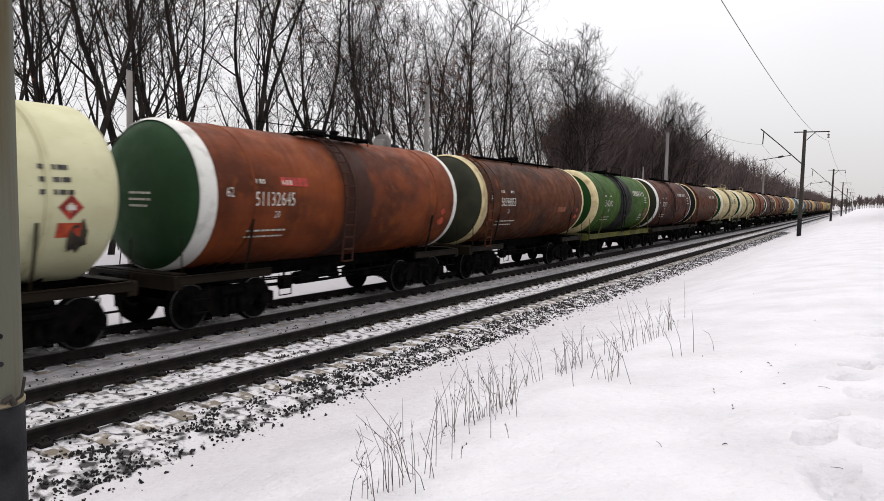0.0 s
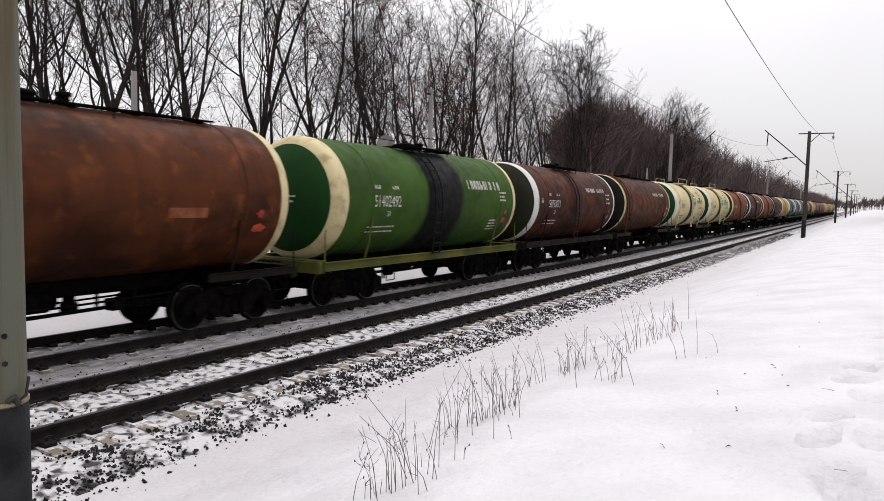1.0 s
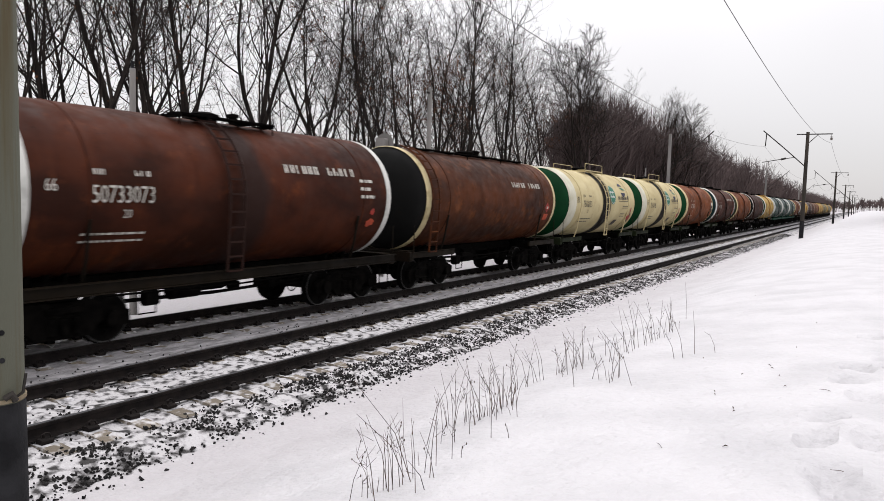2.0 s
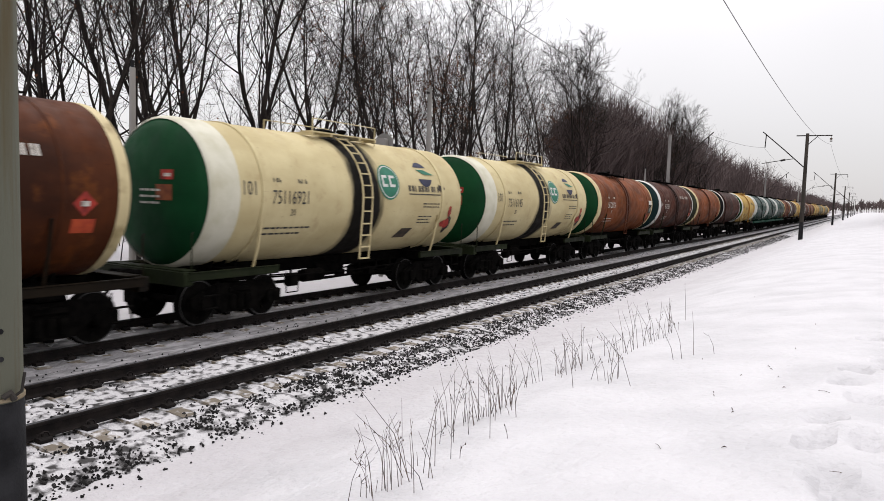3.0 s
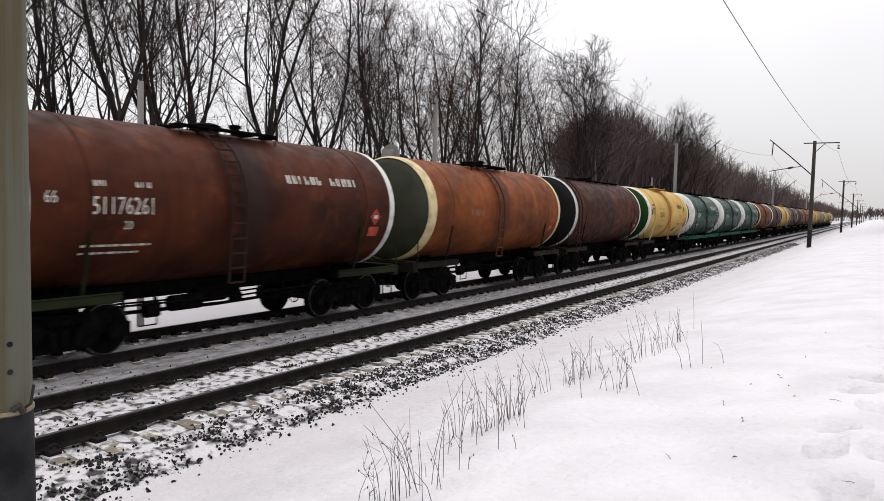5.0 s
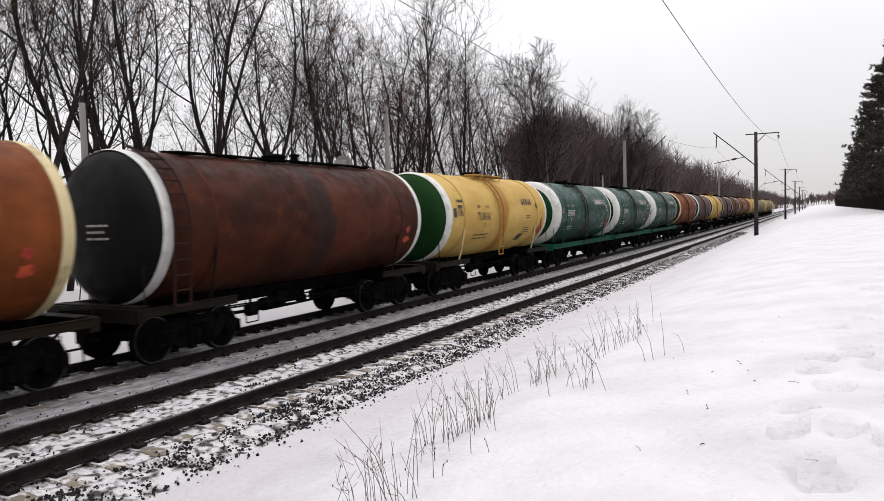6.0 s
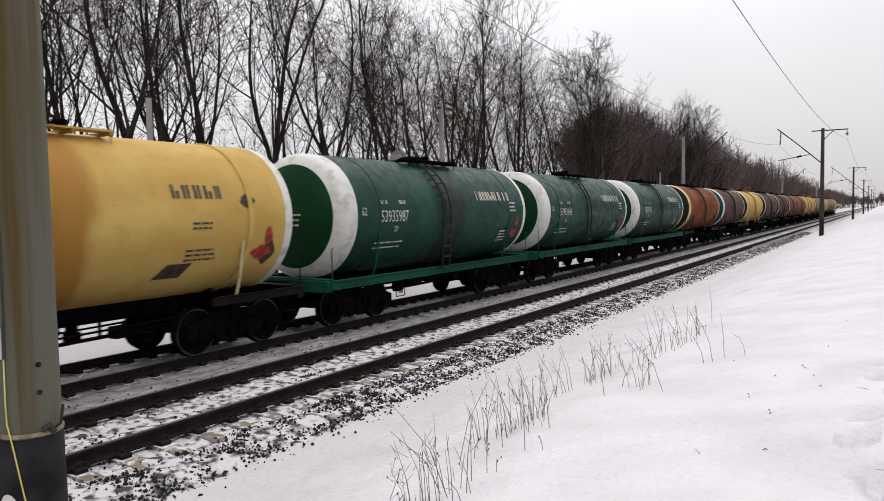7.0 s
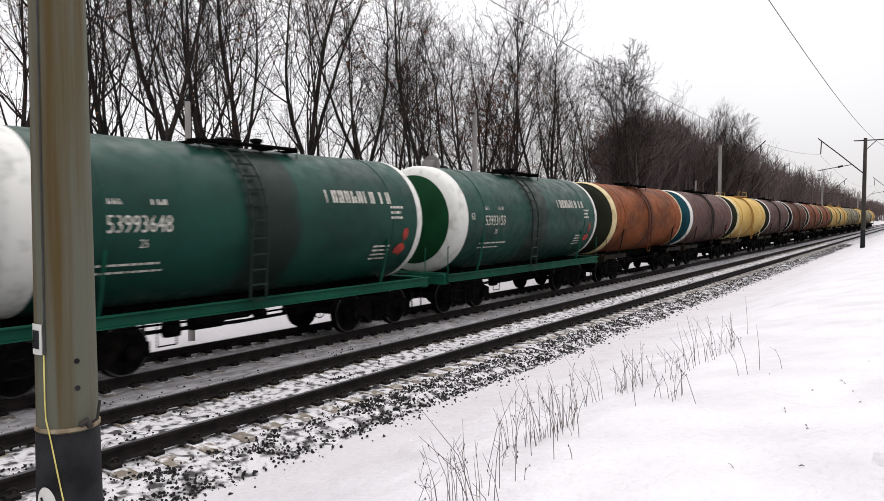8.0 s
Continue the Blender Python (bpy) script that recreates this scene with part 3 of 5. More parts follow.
def text_shape(body, height, spacing=1.0):
    """Flat outlines of a word in the built-in font, scaled to a cap height."""
    key = (body, height, spacing)
    if key not in TEXTS:
        cu = bpy.data.curves.new("word", "FONT")
        cu.body, cu.size, cu.space_character, cu.resolution_u = body, 1.0, spacing, 2
        ob = new("word", cu)
        bpy.context.view_layer.update()
        me = bpy.data.meshes.new_from_object(ob.evaluated_get(bpy.context.evaluated_depsgraph_get()))
        vs = [(v.co.x * height / 0.69, v.co.y * height / 0.69) for v in me.vertices]
        fs = [tuple(p.vertices) for p in me.polygons]
        bpy.data.objects.remove(ob)
        bpy.data.curves.remove(cu)
        bpy.data.meshes.remove(me)
        w = max(x for x, _ in vs)
        TEXTS[key] = (vs, fs, w)
    return TEXTS[key]


def on_tank(s, pts, faces, y, z, lift=0.012, mi=0):
    """Lays a flat outline on the tank's near side: y along the wagon, z its height at the base line."""
    a0 = math.asin(max(-0.99, min(0.99, (z - Z_T) / R_T)))
    r = R_T + lift
    s.add([(r * math.cos(a0 + v / R_T), y + u, Z_T + r * math.sin(a0 + v / R_T)) for u, v in pts], faces, mi)


def word(s, body, height, y, z, squeeze=0.85, mi=0):
    vs, fs, w = text_shape(body, height)
    on_tank(s, [(u * squeeze, v) for u, v in vs], fs, y, z, mi=mi)


def patch(s, y, z, w, h, lift=0.012, mi=0):
    k = max(1, int(h / 0.12))
    pts = [(u, h * i / k) for i in range(k + 1) for u in (0, w)]
    on_tank(s, pts, [(2 * i, 2 * i + 1, 2 * i + 3, 2 * i + 2) for i in range(k)], y, z, lift, mi)


def blob(s, y, z, pts, lift=0.012, mi=0):
    """A many-cornered patch as a fan."""
    c = (sum(p[0] for p in pts) / len(pts), sum(p[1] for p in pts) / len(pts))
    on_tank(s, [c] + list(pts), [(0, i + 1, (i + 1) % len(pts) + 1) for i in range(len(pts))], y, z, lift, mi)


def disc(s, y, z, r, lift, mi=0, n=36, a0=0.0, a1=360.0):
    full = a1 - a0 >= 360
    pts = [(r * math.cos(radians(a0 + (a1 - a0) * i / n)), r * math.sin(radians(a0 + (a1 - a0) * i / n))) for i in range(n if full else n + 1)]
    rings = [[(q * u, q * v) for u, v in pts] for q in (0.33, 0.66, 1.0)]
    k = len(pts)
    allp, fs = [(0, 0)], []
    for q in rings:
        allp += q
    fs += [(0, i + 1, (i + 1) % k + 1) for i in range(k if full else k - 1)]
    for j in range(2):
        fs += [(1 + j * k + i, 1 + j * k + (i + 1) % k, 1 + (j + 1) * k + (i + 1) % k, 1 + (j + 1) * k + i) for i in range(k if full else k - 1)]
    on_tank(s, allp, fs, y, z, lift, mi)


def segment(s, y, z, r, a0, a1, lift, mi=0):
    """The piece of a disc cut off by the chord between two angles."""
    blob(s, y, z, [(r * math.cos(radians(a0 + (a1 - a0) * i / 16)), r * math.sin(radians(a0 + (a1 - a0) * i / 16))) for i in range(17)], lift, mi)


def bars(s, y, z, w, h, count, lift=0.012, mi=0, seed=0):
    """Lettering that is only blocks: pairs of short upright bars in a row."""
    rnd = random.Random(seed)
    step = w / count
    for i in range(count):
        wide = step * rnd.uniform(0.22, 0.30)
        patch(s, y + i * step, z, wide, h, lift, mi)
        if rnd.random() < 0.8:
            patch(s, y + i * step + wide * 1.55, z, wide, h * rnd.choice((1.0, 1.0, 0.55)), lift, mi)


def lines(s, y, z, w, n, h=0.035, gap=0.07, lift=0.012, mi=0, seed=0):
    rnd = random.Random(seed)
    for i in range(n):
        x, end = 0.0, w * rnd.uniform(0.7, 1.0)
        while x < end:
            k = rnd.uniform(0.06, 0.22)
            patch(s, y + x, z - i * gap, min(k, end - x), h, lift, mi)
            x += k + 0.03


def head_patch(s, x, z, w, h, mi=0):
    """A patch on the dished front end."""
    pts = []
    for v in (0, 0.5, 1):
        for u in (0, 0.5, 1):
            a, b = x + u * w, z + v * h
            q = min(0.98, math.hypot(a, b - Z_T) / R_T)
            pts.append((a, -(HALF + 0.43 * math.sqrt(1 - q * q) + 0.014), b))
    s.add(pts, [(3 * j + i, 3 * j + i + 1, 3 * j + i + 4, 3 * j + i + 3) for j in (0, 1) for i in (0, 1)], mi)


def ragged(seed, w, h, n=14):
    rnd = random.Random(seed)
    return [(w / 2 * (1 + math.cos(2 * math.pi * i / n) * rnd.uniform(0.6, 1.05)), h / 2 * (1 + math.sin(2 * math.pi * i / n) * rnd.uniform(0.55, 1.1))) for i in range(n)]


BODY = {
    "cream": tank_paint("cream_tank_paint", (0.5940, 0.5085, 0.2970), (0.4770, 0.3960, 0.2160), (0.22, 0.12, 0.045), 0.5, 0.45, (0.006, 0.005, 0.004), 0.66),
    "pale": tank_paint("pale_green_cream_paint", (0.56, 0.55, 0.36), (0.44, 0.42, 0.26), (0.20, 0.12, 0.06), 0.3, 0.25),
    "rust": tank_paint("rust_brown_paint", (0.1750, 0.0430, 0.0140), (0.0680, 0.0185, 0.0080), (0.235, 0.070, 0.015), 0.75, 0.75, (0.030, 0.012, 0.008), 0.62),
    "darkrust": tank_paint("dark_brown_paint", (0.0833, 0.0242, 0.0081), (0.0314, 0.0102, 0.0048), (0.20, 0.062, 0.014), 0.8, 0.75),
    "redbrown": tank_paint("red_brown_paint", (0.0684, 0.0180, 0.0078), (0.0259, 0.0076, 0.0040), (0.17, 0.044, 0.013), 0.65, 0.55, (0.020, 0.009, 0.007), 0.40),
    "orange": tank_paint("orange_brown_paint", (0.2050, 0.0560, 0.0150), (0.0940, 0.0270, 0.0085), (0.26, 0.085, 0.020), 0.7, 0.7, (0.060, 0.020, 0.010), 0.42),
    "green": tank_paint("leaf_green_paint", (0.0371, 0.0842, 0.0114), (0.0243, 0.0557, 0.0086), (0.09, 0.075, 0.02), 0.4, 0.2, (0.004, 0.004, 0.0045), 1.15),
    "teal": tank_paint("dark_teal_paint", (0.0036, 0.0460, 0.0320), (0.0022, 0.0270, 0.0195), (0.015, 0.028, 0.018), 0.4, 0.15, (0.004, 0.012, 0.009), 0.72, 0.40, 0.14),
    "yellow": tank_paint("ochre_yellow_paint", (0.5400, 0.3735, 0.1170), (0.4500, 0.2835, 0.0765), (0.28, 0.105, 0.022), 0.5, 0.4, (0.26, 0.13, 0.03), 0.42),
    "mauve": tank_paint("grey_brown_paint", (0.1050, 0.0554, 0.0470), (0.0588, 0.0319, 0.0277), (0.14, 0.05, 0.024), 0.5, 0.4, (0.02, 0.013, 0.011), 0.5),
    "olive": tank_paint("grey_olive_paint", (0.20, 0.175, 0.095), (0.13, 0.11, 0.065), (0.15, 0.07, 0.03), 0.5, 0.4),
}
HEAD = {
    "green": tank_paint("head_green", (0.0050, 0.0514, 0.0172), (0.0036, 0.0343, 0.0122), (0.02, 0.03, 0.015), 0.3, 0.15),
    "moss": tank_paint("head_moss_green", (0.0202, 0.0538, 0.0218), (0.0134, 0.0353, 0.0151), (0.03, 0.03, 0.02), 0.3, 0.2),
    "grey": tank_paint("head_grey_green", (0.0437, 0.0470, 0.0302), (0.0269, 0.0294, 0.0202), (0.10, 0.04, 0.02), 0.5, 0.45),
    "olive": tank_paint("head_dark_olive", (0.022, 0.025, 0.013), (0.013, 0.015, 0.009), (0.05, 0.026, 0.014), 0.4, 0.3),
    "black": tank_paint("head_black", (0.009, 0.0095, 0.009), (0.006, 0.006, 0.006), (0.04, 0.022, 0.014), 0.4, 0.3),
    "deepteal": tank_paint("head_deep_teal", (0.0120, 0.0340, 0.0340), (0.0080, 0.0220, 0.0225), (0.03, 0.02, 0.014), 0.3, 0.2),
    "blue": tank_paint("head_blue", (0.009, 0.060, 0.080), (0.006, 0.038, 0.052), (0.03, 0.02, 0.014), 0.3, 0.2),
    "leaf": tank_paint("head_leaf_green", (0.0100, 0.0471, 0.0100), (0.0065, 0.0321, 0.0071), (0.04, 0.04, 0.014), 0.3, 0.2),
}
SILL_TEAL = tank_paint("teal_sill_paint", (0.008, 0.085, 0.052), (0.005, 0.050, 0.032), (0.03, 0.025, 0.012), 0.4, 0.3)
SILL_YELLOW = tank_paint("yellow_green_sill_paint", (0.13, 0.125, 0.02), (0.06, 0.066, 0.02), (0.05, 0.03, 0.012), 0.5, 0.4)
SILL_GREEN = tank_paint("dull_green_sill_paint", (0.016, 0.022, 0.009), (0.008, 0.011, 0.005), (0.025, 0.016, 0.008), 0.5, 0.5)
SILL_BROWN = tank_paint("dull_brown_sill_paint", (0.013, 0.009, 0.005), (0.006, 0.0045, 0.003), (0.026, 0.013, 0.007), 0.5, 0.5)
SPEC = [
    # body, head, band colour, band width, sill, side sills, top, number, label
    ("pale", "green", "white", "thin", SILL_BROWN, "short", "rail", "", "pale cream tank wagon with scuffed hazard placards"),
    ("rust", "moss", "white", "mid", SILL_BROWN, "short", "rail", "51132645", "rusty brown tank wagon with a moss-green end and white band"),
    ("darkrust", "grey", "cream", "mid", SILL_BROWN, "short", "long", "50598853", "dark rusty brown tank wagon with a grey-green end and yellowed band"),
    ("green", "leaf", "cream", "ring", SILL_YELLOW, "long", "rail", "51402492", "leaf-green tank wagon with black oil spill round the hatch"),
    ("redbrown", "olive", "white", "mid", SILL_BROWN, "long", "stub", "50733073", "red-brown tank wagon with a dark olive end and white band"),
    ("darkrust", "black", "cream", "thin", SILL_BROWN, "short", "long", "", "dark brown tank wagon with a black end and yellowed band"),
    ("cream", "green", "white", "collar", SILL_GREEN, "short", "rail", "75116921", "cream tank wagon with a round green emblem and green end"),
    ("cream", "green", "white", "collar", SILL_GREEN, "short", "rail", "75116145", "cream tank wagon with a round green emblem and green end"),
    ("orange", "green", "cream", "mid", SILL_GREEN, "short", "stub", "51720116", "orange-brown tank wagon with a green end and cream band"),
    ("redbrown", "deepteal", "white", "mid", SILL_GREEN, "short", "stub", "51176261", "brown tank wagon with a deep teal end and white band"),
    ("orange", "grey", "cream", "mid", SILL_BROWN, "short", "stub", "", "orange-brown tank wagon with a grey-green end and cream band"),
    ("redbrown", "black", "white", "thin", SILL_BROWN, "short", "long", "", "red-brown tank wagon with a black end and thin white band"),
    ("yellow", "leaf", "white", "mid", SILL_BROWN, "short", "stub", "75106161", "ochre yellow tank wagon with a green end and white band"),
    ("teal", "green", "white", "wide", SILL_TEAL, "long", "stub", "53935987", "dark teal tank wagon, green end in wide white ring"),
    ("teal", "green", "white", "wide", SILL_TEAL, "long", "stub", "53993648", "dark teal tank wagon, green end in wide white ring"),
    ("teal", "green", "white", "wide", SILL_TEAL, "long", "stub", "53933159", "dark teal tank wagon, green end in wide white ring"),
    ("orange", "olive", "cream", "mid", SILL_BROWN, "short", "stub", "", "orange-brown tank wagon with an olive end and cream band"),
    ("mauve", "blue", "white", "mid", SILL_BROWN, "short", "stub", "", "grey-brown tank wagon with a blue end and white band"),
    ("yellow", "olive", "cream", "mid", SILL_BROWN, "short", "rail", "", "pale yellow tank wagon with an olive end"),
    ("mauve", "olive", "white", "thin", SILL_BROWN, "short", "rail", "", "grey-brown tank wagon with an olive end"),
    ("darkrust", "black", "white", "thin", SILL_BROWN, "short", "stub", "", "dark brown tank wagon with a black end"),
    ("orange", "olive", "white", "thin", SILL_BROWN, "short", "stub", "", "orange-brown tank wagon with an olive end"),
    ("orange", "olive", "cream", "thin", SILL_BROWN, "short", "stub", "", "orange-brown tank wagon with an olive end"),
    ("yellow", "green", "cream", "thin", SILL_BROWN, "short", "rail", "", "pale yellow tank wagon with a green end"),
    ("yellow", "green", "cream", "thin", SILL_BROWN, "short", "rail", "", "pale yellow tank wagon with a green end"),
    ("olive", "olive", "cream", "thin", SILL_BROWN, "short", "stub", "", "grey-olive tank wagon with an olive end"),
    ("olive", "olive", "white", "thin", SILL_BROWN, "short", "stub", "", "grey-olive tank wagon with an olive end"),
    ("yellow", "olive", "cream", "thin", SILL_BROWN, "short", "rail", "", "pale yellow tank wagon with an olive end"),
    ("olive", "olive", "cream", "thin", SILL_BROWN, "short", "stub", "", "grey-olive tank wagon with an olive end"),
    ("olive", "olive", "white", "thin", SILL_BROWN, "short", "stub", "", "grey-olive tank wagon with an olive end"),
    ("yellow", "olive", "cream", "thin", SILL_BROWN, "short", "rail", "", "pale yellow tank wagon with an olive end"),
]
SPEED, PITCH = 20.085, 12.007
TRAIN, WHEELS = [], []


def wagon_y(k, t):
    return 30.49 + PITCH * (k - 14) - SPEED * (t - 7.0)


def posts(w, g, mat):
    for x in (-0.82, 0.82):
        for y in (-1.3, 1.3):
            child("railing_post", g["stub"], w, pose(x, y, 0), mat=mat)


def make_wagon(k, g):
    body, head, band, width, sill, sides, top, number, label = SPEC[k]
    w = thing("tank_wagon", label, "tank wagon", "tank wagons of the train", m=pose(BX, wagon_y(k, 0), BZ))
    paint, hp = BODY[body], HEAD[head]
    at = pose(0, 0, Z_T)
    child("tank_shell", g["shell"], w, at, mat=paint)
    child("tank_head", g["head_front"], w, at, "dished tank end in its own colour", hp)
    child("tank_head", g["head_rear"], w, at, mat=paint)
    bm_ = CREAM if band == "cream" else PALEBAND if width == "collar" else WHITE
    child("end_band", g["band_" + width + "front"], w, at, "painted band round the tank end", bm_)
    if body not in ("pale", "cream"):
        child("end_band", g["band_thinrear"], w, at, "painted band round the tank end", bm_)
    for i in (0, 1):
        kind_ = "strap" if body in ("cream", "pale", "yellow") else "seam"
        child("tank_strap" if kind_ == "strap" else "weld_seam", g[kind_ + str(i)], w, at, mat=paint)
    child("centre_sill", g["sill"], w)
    for r in (0, 180):
        child("headstock", g["headstock"], w, pose(0, -5.5 if r == 0 else 5.5, 0, 0, 0, r), mat=sill)
        child("coupler", g["coupler"], w, pose(0, -5.6 if r else 5.6, 0, 0, 0, r))
        child("brake_hose", g["hose"], w, pose(0, -5.6 if r else 5.6, 0, 0, 0, r))
        child("saddle", g["saddle"], w, pose(0, -3.9 if r else 3.9, 0))
        if sides == "long":
            child("side_sill", g["side_long"], w, pose(1.4 if r == 0 else -1.4, 0, 0, 0, 0, r), mat=sill)
        else:
            for sx in (-1, 1):
                child("side_sill", g["side_short"], w, pose(1.35 * sx, -4.25 if r else 4.25, 0, 0, 0, 0 if sx > 0 else 180), mat=sill)
        for y in (-3.35, 3.35):
            child("tie_rod", g["tie"], w, pose(0, y * 1.1, 0, 0, 0, r), mat=CREAM if body in ("cream", "yellow") else sill)
        child("corner_post", g["grip"], w, pose(0, -5.45 if r else 5.45, 0, 0, 0, 0), mat=sill)
    for y in (-5.0, 5.0):
        child("footstep", g["footstep"], w, pose(0, y, 0))
    for nm, key in (("brake_cylinder", "cylinder"), ("air_reservoir", "reservoir"), ("brake_rigging", "rigging"), ("outlet_valve", "outlet"), ("hand_wheel", "handwheel"), ("safety_stirrup", "stirrup")):
        child(nm, g[key], w)
    child("hatch", g["dome"], w)
    child("relief_valve", g["valve"], w)
    topmat = CREAM if body == "cream" else paint if body == "yellow" else None
    if top == "long":
        child("roof_walkway", g["longwalk"], w)
        posts(w, g, None)
    else:
        deck = child("walkway", None, w)
        for x in (-0.75, -0.55, 0.55, 0.75):
            child("board", g["board"], deck, pose(x, 0, 0), mat=topmat)
        for y in (-1.3, -0.6, 0.6, 1.3):
            child("bearer", g["bearer"], deck, pose(0, y, 0), mat=topmat)
        if top == "rail":
            child("top_railing", g["railing"], w, mat=topmat)
        else:
            posts(w, g, topmat)
    lad = child("ladder", None, w, pose(0, -0.10 if body == "cream" else -4.72 if top == "long" else -0.55, 0))
    lmat = CREAM if body == "cream" else paint
    for y in (-0.2, 0.2):
        child("stile", g["stile"], lad, pose(0, y, 0), mat=lmat)
    for x, z in g["rungs"]:
        child("rung", g["rung"], lad, pose(x, 0, z), mat=lmat)
    for y in (-3.9, 3.9):
        bg = child("bogie", None, w, pose(0, y, 0))
        child("side_frame", g["sideframer"], bg)
        child("side_frame", g["sideframel"], bg)
        child("bolster", g["bolster"], bg)
        for dy in (-0.925, 0.925):
            WHEELS.append((child("wheelset", g["wheelset"], bg, pose(0, dy, 0.475)), dy))
    decorate(k, w, body, number)
    TRAIN.append((w, k))
    return w


def decorate(k, w, body, number):
    """Numbers, emblems, placards and smears on the near side."""
    light = body not in ("cream", "yellow", "pale")
    ink = LETTER if light else BLACKLET
    if number:
        s = Shape()
        n0 = {"cream": -3.45, "yellow": -2.65}.get(body, -3.7)
        word(s, number, 0.30, n0, 2.58, 0.72)
        child("wagon_number", s.mesh("wagon_number", ink), w, None, "painted wagon number " + number)
        s = Shape()
        word(s, "26" if k == 14 else "20", 0.15, n0 + 0.62, 2.32, 0.8)
        bars(s, n0 + 0.05, 3.05, 0.28, 0.10, 3, seed=k)
        bars(s, n0 + 0.85, 3.05, 0.34, 0.10, 3, seed=k + 9)
        lines(s, n0 - 0.1, 2.02, 1.6, 2, 0.045, 0.13, seed=k)
        tagged(child("small_lettering", s.mesh("small_lettering", ink), w), kind="stuff")
    code = {1: "62", 2: "66", 4: "66", 6: "101", 7: "101", 9: "66", 12: "106", 13: "62", 14: "62", 15: "62"}.get(k)
    if code:
        s = Shape()
        word(s, code, 0.20 if light else 0.30, -4.5 if light else -4.35, 2.76, 0.75)
        child("code_number", s.mesh("code_number", ink), w, None, "painted code " + code)
    if body in ("teal", "green"):
        s = Shape()
        bars(s, 1.5, 3.16, 1.75, 0.30, 8, seed=1)
        bars(s, 3.4, 3.16, 0.5, 0.30, 2, seed=2)
        tagged(child("owner_lettering", s.mesh("owner_lettering", LETTER), w, None, "white block lettering"), kind="stuff")
        s = Shape()
        lines(s, 3.2, 2.1, 0.7, 4, 0.05, 0.10, seed=5)
        lines(s, 3.75, 3.05, 0.55, 3, 0.06, 0.13, seed=6)
        tagged(child("small_lettering", s.mesh("small_lettering", LETTER), w), kind="stuff")
    if k in (4, 5, 9):
        s = Shape()
        bars(s, 1.0, 3.28, 1.2, 0.20, 6, seed=k)
        bars(s, 2.5, 3.28, 1.1, 0.20, 5, seed=k + 1)
        tagged(child("owner_lettering", s.mesh("owner_lettering", LETTER), w, None, "white block lettering"), kind="stuff")
    if k == 8:
        s = Shape()
        patch(s, 4.15, 2.30, 0.66, 0.74, 0.010, 0)
        patch(s, 4.17, 2.80, 0.62, 0.24, 0.014, 1)
        on_tank(s, [(0.16, 0), (0.32, 0.18), (0.16, 0.36), (0, 0.18)], [(0, 1, 2, 3)], 4.32, 2.36, 0.014, 1)
        child("cargo_placard", s.mesh("cargo_placard", [HEAD["olive"], WHITE]), w, None, "cargo placard on a dark green patch")
        s = Shape()
        word(s, "\u041c\u0422\u0411\u042d", 0.15, 4.22, 2.84, 0.75)
        child("cargo_word", s.mesh("cargo_word", BLACKLET), w)
    if body == "cream":
        s = Shape()
        disc(s, 1.04, 3.22, 0.50, 0.010, 0)
        disc(s, 1.04, 3.22, 0.455, 0.014, 1)
        disc(s, 1.04, 3.22, 0.425, 0.018, 0)
        for y0, ww in ((0.71, 0.24), (1.05, 0.26)):
            patch(s, y0, 3.07, ww, 0.075, 0.023, 1)
            patch(s, y0, 3.31, ww, 0.075, 0.023, 1)
            patch(s, y0, 3.07, 0.08, 0.31, 0.023, 1)
        child("round_emblem", s.mesh("round_emblem", [TEALLOGO, WHITE]), w, None, "round green emblem with white ring")
        s = Shape()
        segment(s, 2.88, 3.50, 0.40, 32, 148, 0.012)
        segment(s, 2.96, 3.50, 0.40, 205, 335, 0.012)
        on_tank(s, [(0, 0.06), (0.40, -0.09), (0.95, -0.09), (0.42, 0.06)], [(0, 1, 2, 3)], 2.58, 3.56, 0.020, 1)
        child("owner_emblem", s.mesh("owner_emblem", [BLUELOGO, TEALLOGO]), w, None, "blue and green emblem")
        s = Shape()
        bars(s, 1.98, 2.98, 1.75, 0.17, 10, seed=4)
        patch(s, 1.98, 2.89, 1.75, 0.03)
        lines(s, 2.75, 2.62, 1.2, 2, 0.03, 0.09, seed=8)
        lines(s, 2.6, 2.25, 0.9, 3, 0.03, 0.09, seed=9)
        tagged(child("owner_lettering", s.mesh("owner_lettering", BLACKLET), w), kind="stuff")
    if body == "yellow" and k == 12:
        s = Shape()
        bars(s, 2.0, 3.15, 1.25, 0.27, 5, seed=12)
        lines(s, 2.4, 2.66, 0.6, 2, 0.04, 0.09, seed=13)
        lines(s, 2.3, 2.15, 0.9, 3, 0.04, 0.09, seed=14)
        lines(s, -4.25, 3.25, 0.5, 2, 0.10, 0.2, seed=15)
        patch(s, -4.62, 2.72, 0.24, 0.32)
        tagged(child("owner_lettering", s.mesh("owner_lettering", BLACKLET), w), kind="stuff")
    # marks on the front end
    if k < 16:
        rnd = random.Random(k + 200)
        s = Shape()
        for row in range(3 if k != 3 else 2):
            x = -0.28
            while x < 0.25:
                wd = rnd.uniform(0.05, 0.13)
                head_patch(s, x + 0.1, 2.78 - 0.13 * row, wd, 0.045, 0)
                x += wd + 0.03
        mats = [LETTER if k not in (2, 5) else SOOTPATCH]
        if k in (6, 7, 4):
            head_patch(s, 0.42, 3.02, 0.34, 0.20, 1)
            head_patch(s, 0.50, 3.08, 0.20, 0.07, 0)
            mats.append(RED)
